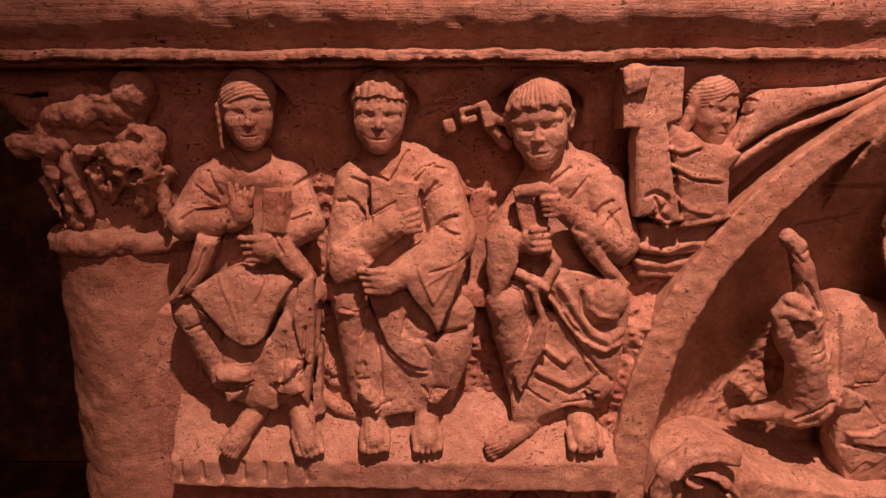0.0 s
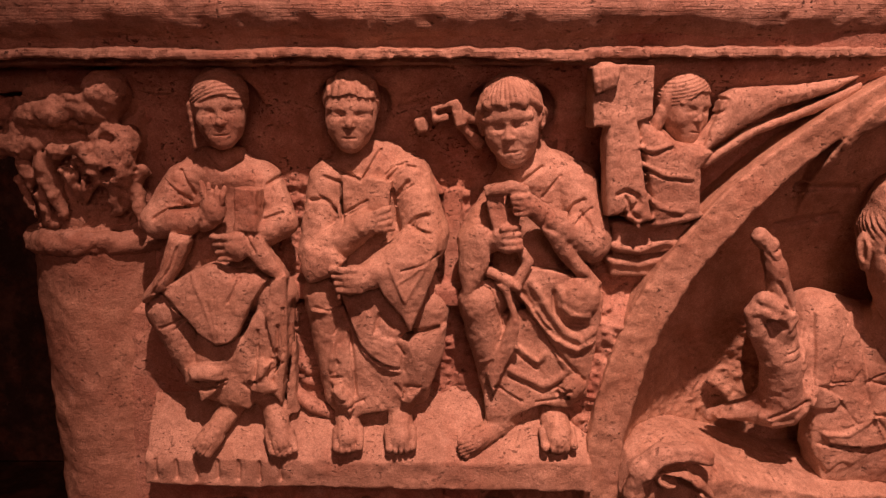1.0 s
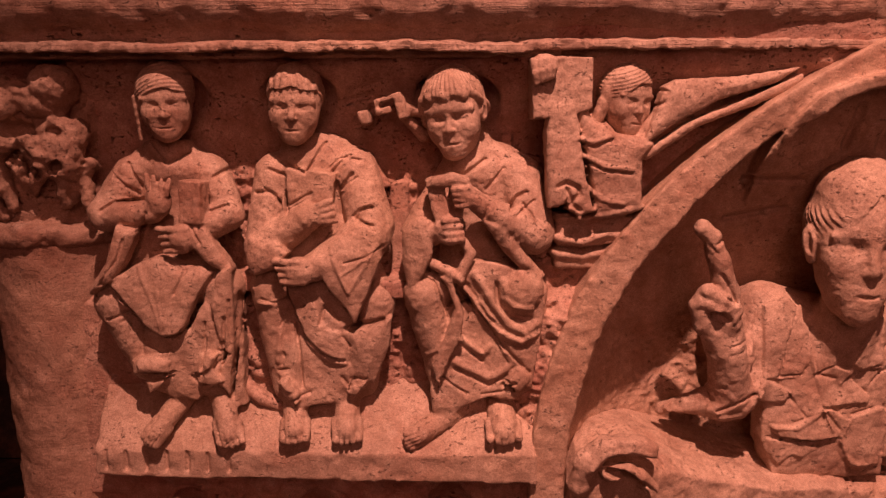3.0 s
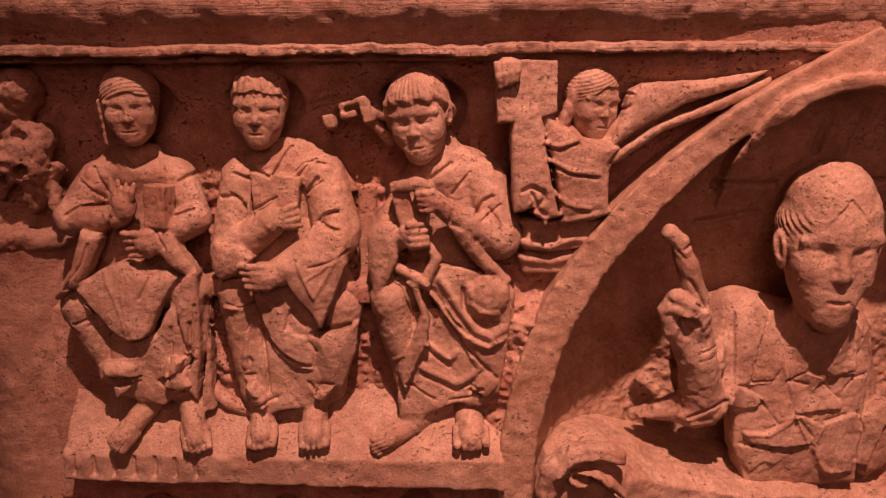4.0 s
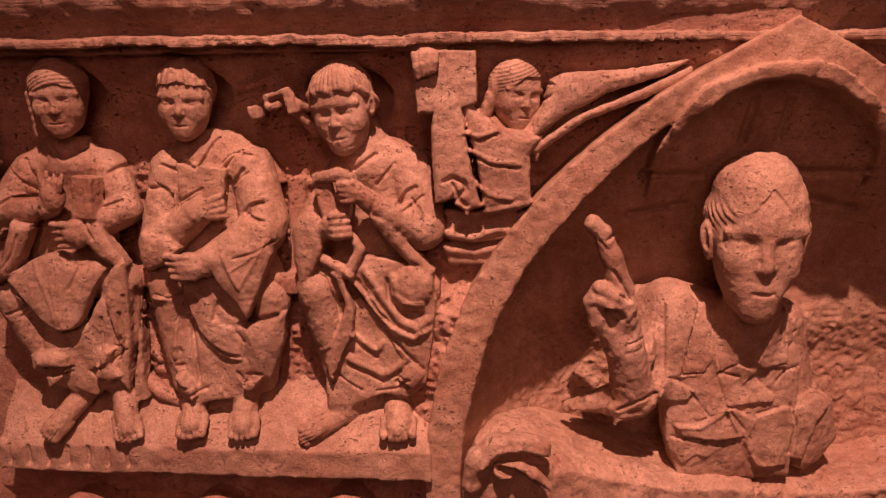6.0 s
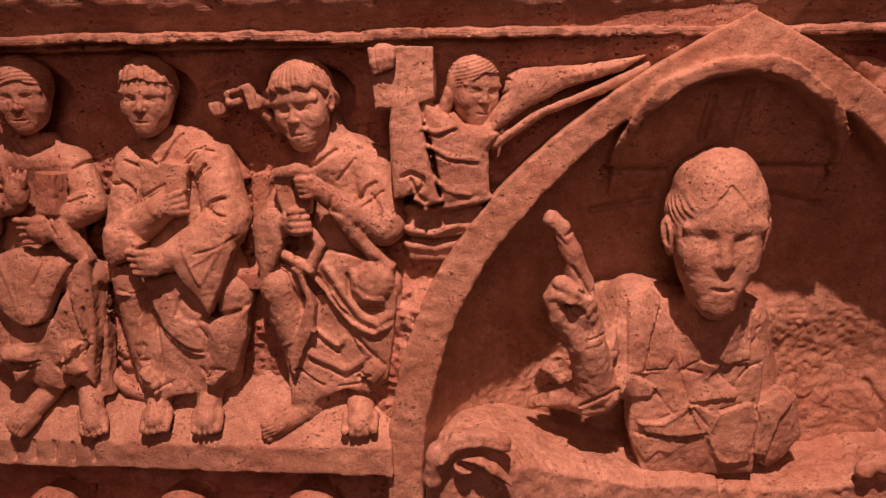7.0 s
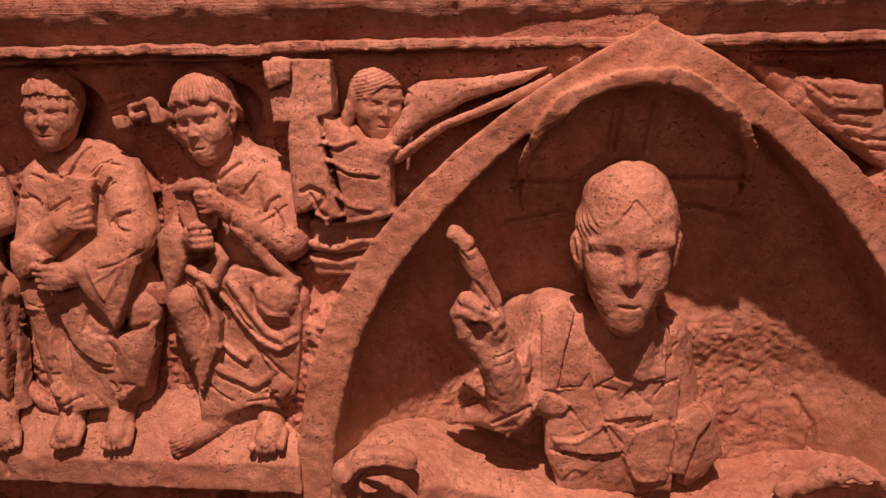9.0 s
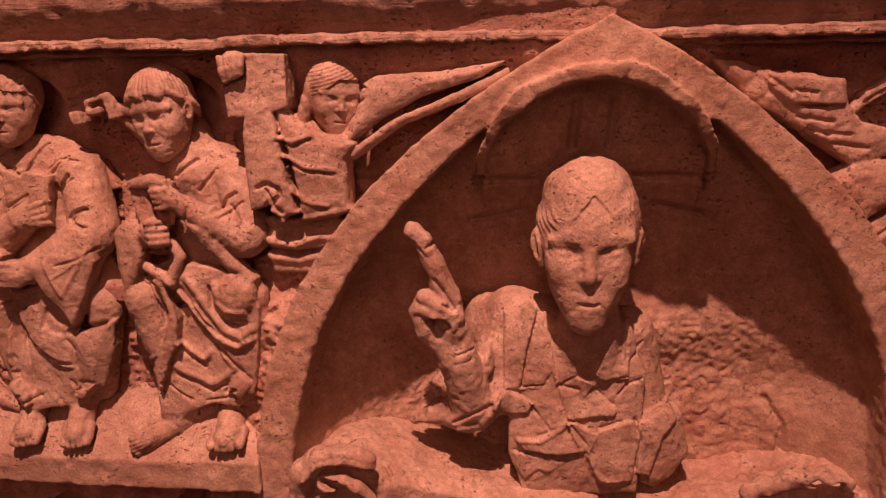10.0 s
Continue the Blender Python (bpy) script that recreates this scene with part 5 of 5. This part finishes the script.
# sleeve: a thick lip swinging up round the wrist, the cloth sagging below it
c.chain([(0.4159, 0.9650, 1.0880), (0.4424, 0.9450, 1.1086), (0.4736, 0.9250, 1.1333), (0.4973, 0.9150, 1.1554), (0.5102, 0.9180, 1.1774), (0.5124, 0.9280, 1.1968)], 0.0085, 0.0100, k=0.004)
c.sheet([(0.4164, 0.9600, 1.0935), (0.4736, 0.9260, 1.1298), (0.5030, 0.9180, 1.1582), (0.5213, 0.9250, 1.1405), (0.5237, 0.9250, 1.1134), (0.5105, 0.9250, 1.0950), (0.4845, 0.9280, 1.0867), (0.4499, 0.9450, 1.0926)], 0.014, 0.006, 0.02, k=0.005)
c.cap((0.4954, 0.9450, 1.1122), (0.5253, 0.9450, 1.1406), 0.030, 0.030)
c.ell((0.4901, 0.9120, 1.1158), (0.032, 0.012, 0.013), (0, -20, 0), k=0.004)
c.fold([(0.4774, 0.9200, 1.0964), (0.5068, 0.9200, 1.1019), (0.5235, 0.9200, 1.1287), (0.5264, 0.9200, 1.1388)], 0.0040).cut([(0.4723, 0.9200, 1.1088), (0.4958, 0.9200, 1.1234), (0.5213, 0.9200, 1.1333)], 0.0020)
c.fold([(0.5138, 0.9200, 1.1881), (0.5187, 0.9200, 1.2183), (0.5228, 0.9200, 1.2406)], 0.0030)
# stole and mantle: flat pleats laid over one another
c.lap([(0.5213, 0.9200, 1.1309), (0.5357, 0.9200, 1.1505), (0.5538, 0.9200, 1.1432), (0.5720, 0.9200, 1.1321), (0.5672, 0.9200, 1.1204), (0.5505, 0.9200, 1.1154), (0.5360, 0.9200, 1.1181)], 0.006)
c.lap([(0.5652, 0.9200, 1.2595), (0.5773, 0.9200, 1.2486), (0.5645, 0.9200, 1.2040), (0.5567, 0.9200, 1.1494), (0.5357, 0.9200, 1.1505), (0.5349, 0.9200, 1.2482)], 0.005)
c.lap([(0.5884, 0.9200, 1.2192), (0.5969, 0.9200, 1.2194), (0.5950, 0.9200, 1.1744), (0.5825, 0.9200, 1.1530), (0.5574, 0.9200, 1.1494), (0.5778, 0.9200, 1.2191)], 0.0035, fade=((0.5778, 0.9200, 1.2191), (0.5718, 0.9200, 1.1497)))
c.lap([(0.5955, 0.9200, 1.2179), (0.6244, 0.9200, 1.1900), (0.6263, 0.9200, 1.1727), (0.6024, 0.9200, 1.1572), (0.5934, 0.9200, 1.1819)], 0.005, fade=((0.5955, 0.9200, 1.2193), (0.6145, 0.9200, 1.1597)))
c.lap([(0.6867, 0.9200, 1.2535), (0.6935, 0.9200, 1.2207), (0.6906, 0.9200, 1.1672), (0.6605, 0.9200, 1.1628), (0.6496, 0.9200, 1.1739), (0.6539, 0.9200, 1.1942)], 0.006, fade=((0.6716, 0.9200, 1.2497), (0.6744, 0.9200, 1.1684)))
c.lap([(0.5574, 0.9200, 1.1494), (0.5839, 0.9200, 1.1530), (0.6042, 0.9200, 1.1442), (0.6164, 0.9200, 1.1077), (0.5907, 0.9200, 1.0962), (0.5721, 0.9200, 1.1267)], 0.004, fade=((0.5825, 0.9200, 1.1514), (0.5979, 0.9200, 1.0979)))
c.lap([(0.6163, 0.9200, 1.1123), (0.6329, 0.9200, 1.1357), (0.6500, 0.9200, 1.1589), (0.6611, 0.9200, 1.1454), (0.6774, 0.9200, 1.1245), (0.6727, 0.9200, 1.1167), (0.6264, 0.9200, 1.1110)], 0.007, fade=((0.6431, 0.9200, 1.1527), (0.6515, 0.9200, 1.1108)))
c.lap([(0.6040, 0.9200, 1.1519), (0.6249, 0.9200, 1.1712), (0.6500, 0.9200, 1.1604), (0.6329, 0.9200, 1.1357), (0.6163, 0.9200, 1.1123)], 0.003)
c.lap([(0.6150, 0.9200, 1.1099), (0.6265, 0.9200, 1.1094), (0.6542, 0.9200, 1.0931), (0.6434, 0.9200, 1.0679), (0.6271, 0.9200, 1.0831)], 0.006)
c.lap([(0.5487, 0.9200, 1.0841), (0.5800, 0.9200, 1.0850), (0.6164, 0.9200, 1.1092), (0.6286, 0.9200, 1.0831), (0.6405, 0.9200, 1.0694), (0.6058, 0.9200, 1.0653), (0.5620, 0.9200, 1.0688)], 0.008, fade=((0.5904, 0.9200, 1.1132), (0.5985, 0.9200, 1.0667)))
c.lap([(0.5489, 0.9200, 1.0652), (0.5913, 0.9200, 1.0617), (0.6391, 0.9200, 1.0678), (0.5918, 0.9200, 1.0388), (0.5807, 0.9200, 1.0440), (0.5626, 0.9200, 1.0259), (0.5514, 0.9200, 1.0415)], 0.004, fade=((0.5913, 0.9200, 1.0664), (0.5808, 0.9200, 1.0361)))
c.lap([(0.6568, 0.9200, 1.0994), (0.6800, 0.9200, 1.1092), (0.6991, 0.9200, 1.1112), (0.7094, 0.9200, 1.1007), (0.7061, 0.9200, 1.0775), (0.6994, 0.9200, 1.0303), (0.6576, 0.9200, 1.0289), (0.6406, 0.9200, 1.0639)], 0.004)
c.fold([(0.6420, 0.9200, 1.0663), (0.6484, 0.9200, 1.0445), (0.6633, 0.9200, 1.0307), (0.6807, 0.9200, 1.0281)], 0.0030)
c.fold([(0.5546, 0.9200, 1.0812), (0.5837, 0.9200, 1.0851), (0.6158, 0.9200, 1.1061)], 0.0034)
c.lap([(0.5700, 0.9200, 1.1266), (0.5846, 0.9200, 1.1131), (0.5922, 0.9200, 1.0962), (0.5727, 0.9200, 1.0879), (0.5487, 0.9200, 1.0873), (0.5556, 0.9200, 1.1155)], 0.003, fade=((0.5577, 0.9200, 1.1202), (0.5871, 0.9200, 1.0937)))
for a, b in (((0.5552, 0.9200, 1.1524), (0.5853, 0.9200, 1.1561)), ((0.5553, 0.9200, 1.1432), (0.5699, 0.9200, 1.1297)), ((0.5721, 0.9200, 1.1267), (0.5921, 0.9200, 1.0993)), ((0.6039, 0.9200, 1.1579), (0.6296, 0.9200, 1.1524)), ((0.6509, 0.9200, 1.1528), (0.6728, 0.9200, 1.1320)), ((0.6264, 0.9200, 1.1125), (0.6705, 0.9200, 1.1182)), ((0.6591, 0.9200, 1.1636), (0.6898, 0.9200, 1.1702)),
             ((0.6208, 0.9200, 1.1047), (0.6402, 0.9200, 1.0803)), ((0.6568, 0.9200, 1.1009), (0.6835, 0.9200, 1.1101)), ((0.6794, 0.9200, 1.1458), (0.6902, 0.9200, 1.1596)), ((0.6902, 0.9200, 1.1596), (0.7082, 0.9200, 1.1653)), ((0.6919, 0.9200, 1.1881), (0.7106, 0.9200, 1.2077)), ((0.5913, 0.9200, 1.0617), (0.6390, 0.9200, 1.0694)), ((0.5489, 0.9200, 1.0652), (0.5913, 0.9200, 1.0617))):
    c.cut([a, b], 0.0014)
c.cut([(0.5766, 0.9200, 1.2486), (0.5660, 0.9200, 1.2040), (0.5580, 0.9200, 1.1555)], 0.0009).cut([(0.5956, 0.9200, 1.2164), (0.6005, 0.9200, 1.1821), (0.6053, 0.9200, 1.1595)], 0.0010).cut([(0.6890, 0.9200, 1.1911), (0.6876, 0.9200, 1.2280)], 0.0008)
# cloth end hanging over the other arm
c.sheet([(0.7054, 0.9480, 1.0944), (0.7294, 0.9520, 1.1169), (0.7628, 0.9600, 1.1144), (0.7673, 0.9620, 1.0929), (0.7757, 0.9650, 1.0580), (0.7555, 0.9620, 1.0303), (0.7293, 0.9550, 1.0143), (0.7115, 0.9500, 1.0245), (0.7120, 0.9460, 1.0653)], 0.024, 0.006, 0.03, k=0.005)
c.lap([(0.7049, 0.9200, 1.1068), (0.7476, 0.9200, 1.1291), (0.7555, 0.9200, 1.1095), (0.7375, 0.9200, 1.0899), (0.7222, 0.9200, 1.0341), (0.7047, 0.9200, 1.0399)], 0.006).cut([(0.7012, 0.9200, 1.1120), (0.7085, 0.9200, 1.0891), (0.7045, 0.9200, 1.0462)], 0.0018)
c.rough(0.0013, 0.03).rough(0.0009, 0.007).rough(0.0007, 0.0045)
thing("blessing_statue", STATUE, [c, head((0.6350, 0.9050, 1.3405), 0.1055, -2, 3, 0, "parted", 0.80, 0.0014, True, 0.0008, 0.62, 0.23)], "large stone bust with raised pointing hand, worn bearded face", "statue")

# ---- scrolls at the foot of the niche ----
c = Clay((0.24, 0.80, 0.90), (0.66, 1.06, 1.10), 0.0024)
X, Y, Z = c.ax[0][:, None, None], c.ax[1][None, :, None], c.ax[2][None, None, :]
top = np.interp(c.ax[0], (0.24, 0.285, 0.31, 0.35, 0.40, 0.46, 0.52, 0.57, 0.66), (0.95, 1.050, 1.066, 1.068, 1.054, 1.034, 1.020, 1.016, 1.012))[:, None, None]
front = np.interp(c.ax[0], (0.24, 0.30, 0.36, 0.46, 0.66), (0.862, 0.852, 0.862, 0.885, 0.905))[:, None, None]
n1 = lattice((c.n[0], c.n[2]), (18, 8))[:, None, :]
back = np.clip((Y - front) / 0.05, 0, 1.6)
c.f = np.maximum(np.maximum((Z - top + 0.014 * (1 - back) ** 2 * (back < 1) - 0.012 * (back > 1) * (back - 1)) * 0.8, front + 0.002 * n1 - Y), 0.272 - X).astype(np.float32)
# the curl: a rolled end with its hollow eye
c.chain([(0.2813, 0.8550, 1.0284), (0.2897, 0.8500, 1.0634), (0.3095, 0.8480, 1.0845), (0.3378, 0.8480, 1.0897), (0.3685, 0.8520, 1.0820)], 0.0150, 0.0120, k=0.010)
c.chain([(0.3172, 0.8460, 1.0513), (0.3379, 0.8420, 1.0556), (0.3569, 0.8440, 1.0462), (0.3713, 0.8480, 1.0278)], 0.0110, 0.0100, k=0.003)
c.ell((0.3308, 0.8350, 1.0517), (0.020, 0.030, 0.0070), (0, 10, 0), take=True, k=0.002)
c.cut([(0.3415, 0.8400, 1.0448), (0.3602, 0.8400, 1.0365), (0.3725, 0.8400, 1.0249)], 0.0050)
c.fold([(0.2928, 0.8400, 1.0597), (0.3111, 0.8400, 1.0789), (0.3427, 0.8400, 1.0850), (0.3805, 0.8400, 1.0714), (0.4078, 0.8400, 1.0486)], 0.0030).cut([(0.3734, 0.8400, 1.0623), (0.3904, 0.8400, 1.0495), (0.3992, 0.8400, 1.0378)], 0.0016)
c.rough(0.0018, 0.03).rough(0.0012, 0.008).rough(0.001, 0.005)
thing("scroll_carving", STATUE, [c], "curled stone volute at the foot of the niche", "carving", "scrolls at the niche foot")
c = Clay((0.56, 0.84, 0.90), (1.03, 1.08, 1.10), 0.0026)
X, Y, Z = c.ax[0][:, None, None], c.ax[1][None, :, None], c.ax[2][None, None, :]
top = np.interp(c.ax[0], (0.56, 0.66, 0.75, 0.82, 0.90, 0.955, 0.985, 1.03), (1.010, 1.008, 1.006, 1.014, 1.032, 1.048, 1.040, 1.000))[:, None, None]
front = np.interp(c.ax[0], (0.56, 0.70, 0.90, 1.03), (0.902, 0.915, 0.905, 0.895))[:, None, None]
back = np.clip((Y - front) / 0.06, 0, 1.6)
c.f = np.maximum((Z - top + 0.016 * (1 - back) ** 2 * (back < 1) - 0.012 * (back > 1) * (back - 1)) * 0.8, front + 0.003 * lattice((c.n[0], c.n[2]), (18, 8))[:, None, :] - Y).astype(np.float32)
c.chain([(0.8429, 0.9000, 1.0278), (0.8870, 0.8950, 1.0486), (0.9249, 0.8920, 1.0574), (0.9535, 0.8950, 1.0464)], 0.0120, 0.0110, k=0.008)
c.ell((0.9242, 0.8850, 1.0463), (0.022, 0.030, 0.0070), (0, 4, 0), take=True, k=0.002)
c.rough(0.004, 0.03).rough(0.0025, 0.009).rough(0.0014, 0.005)
thing("scroll_carving", STATUE, [c], "low stone bank and curl below the bust", "carving", "scrolls at the niche foot")

# ---- folded wing and garment of the figure beyond the arch ----
c = Clay((0.72, 0.84, 1.20), (1.06, 1.00, 1.58), 0.0022)
c.sheet([(0.7676, 0.9180, 1.5533), (0.7968, 0.9140, 1.5499), (0.8279, 0.9120, 1.5404), (0.9093, 0.9100, 1.5283), (0.9185, 0.9120, 1.5007), (0.9333, 0.9140, 1.4816), (0.9636, 0.9140, 1.4730), (0.9672, 0.9160, 1.4447), (0.9317, 0.9180, 1.4332), (0.8852, 0.9180, 1.4661), (0.8393, 0.9180, 1.4924), (0.8066, 0.9180, 1.5107)], 0.020, 0.004, 0.02, k=0.004)
c.lap([(0.8210, 0.9000, 1.5360), (0.9050, 0.9000, 1.5272), (0.9132, 0.9000, 1.5005), (0.8571, 0.9000, 1.5007), (0.8326, 0.9000, 1.5172)], 0.0040)
for a, b in (((0.8241, 0.9000, 1.5347), (0.8532, 0.9000, 1.5132)), ((0.8560, 0.9000, 1.5169), (0.8794, 0.9000, 1.5134)), ((0.8602, 0.9000, 1.5006), (0.8927, 0.9000, 1.4983)), ((0.8641, 0.9000, 1.4881), (0.9026, 0.9000, 1.4813)), ((0.8975, 0.9000, 1.4688), (0.9220, 0.9000, 1.4673)), ((0.9082, 0.9000, 1.4573), (0.9416, 0.9000, 1.4519)), ((0.8773, 0.9000, 1.4753), (0.9001, 0.9000, 1.4662))):
    c.cut([a, b], 0.0018)
c.sheet([(0.9019, 0.9180, 1.4124), (0.9308, 0.9160, 1.4333), (1.0136, 0.9120, 1.4509), (1.0161, 0.9120, 1.4265), (0.9440, 0.9160, 1.3661), (0.9306, 0.9180, 1.3698), (0.9161, 0.9180, 1.3925)], 0.020, 0.006, 0.02)
c.sheet([(0.9464, 0.9200, 1.3588), (1.0186, 0.9140, 1.4122), (1.0224, 0.9140, 1.3743), (0.9619, 0.9200, 1.3277)], 0.018, 0.005, 0.02).cut([(0.9468, 0.9000, 1.3419), (0.9761, 0.9000, 1.3617)], 0.0020)
c.sheet([(0.9664, 0.9220, 1.3164), (1.0246, 0.9160, 1.3634), (1.0282, 0.9160, 1.3274), (0.9788, 0.9220, 1.2918)], 0.018, 0.004, 0.02)
c.chain([(0.9248, 0.9160, 1.4912), (0.9399, 0.9120, 1.5086), (0.9658, 0.9100, 1.5267), (1.0036, 0.9100, 1.5396)], 0.0085, 0.0100).cut([(0.9390, 0.9000, 1.5032), (0.9616, 0.9000, 1.5183)], 0.0014)
c.rough(0.002, 0.025).rough(0.0013, 0.008).rough(0.0009, 0.005)
thing("wing_carving", STATUE, [c], "carved stone wing with long feather grooves", "carving")
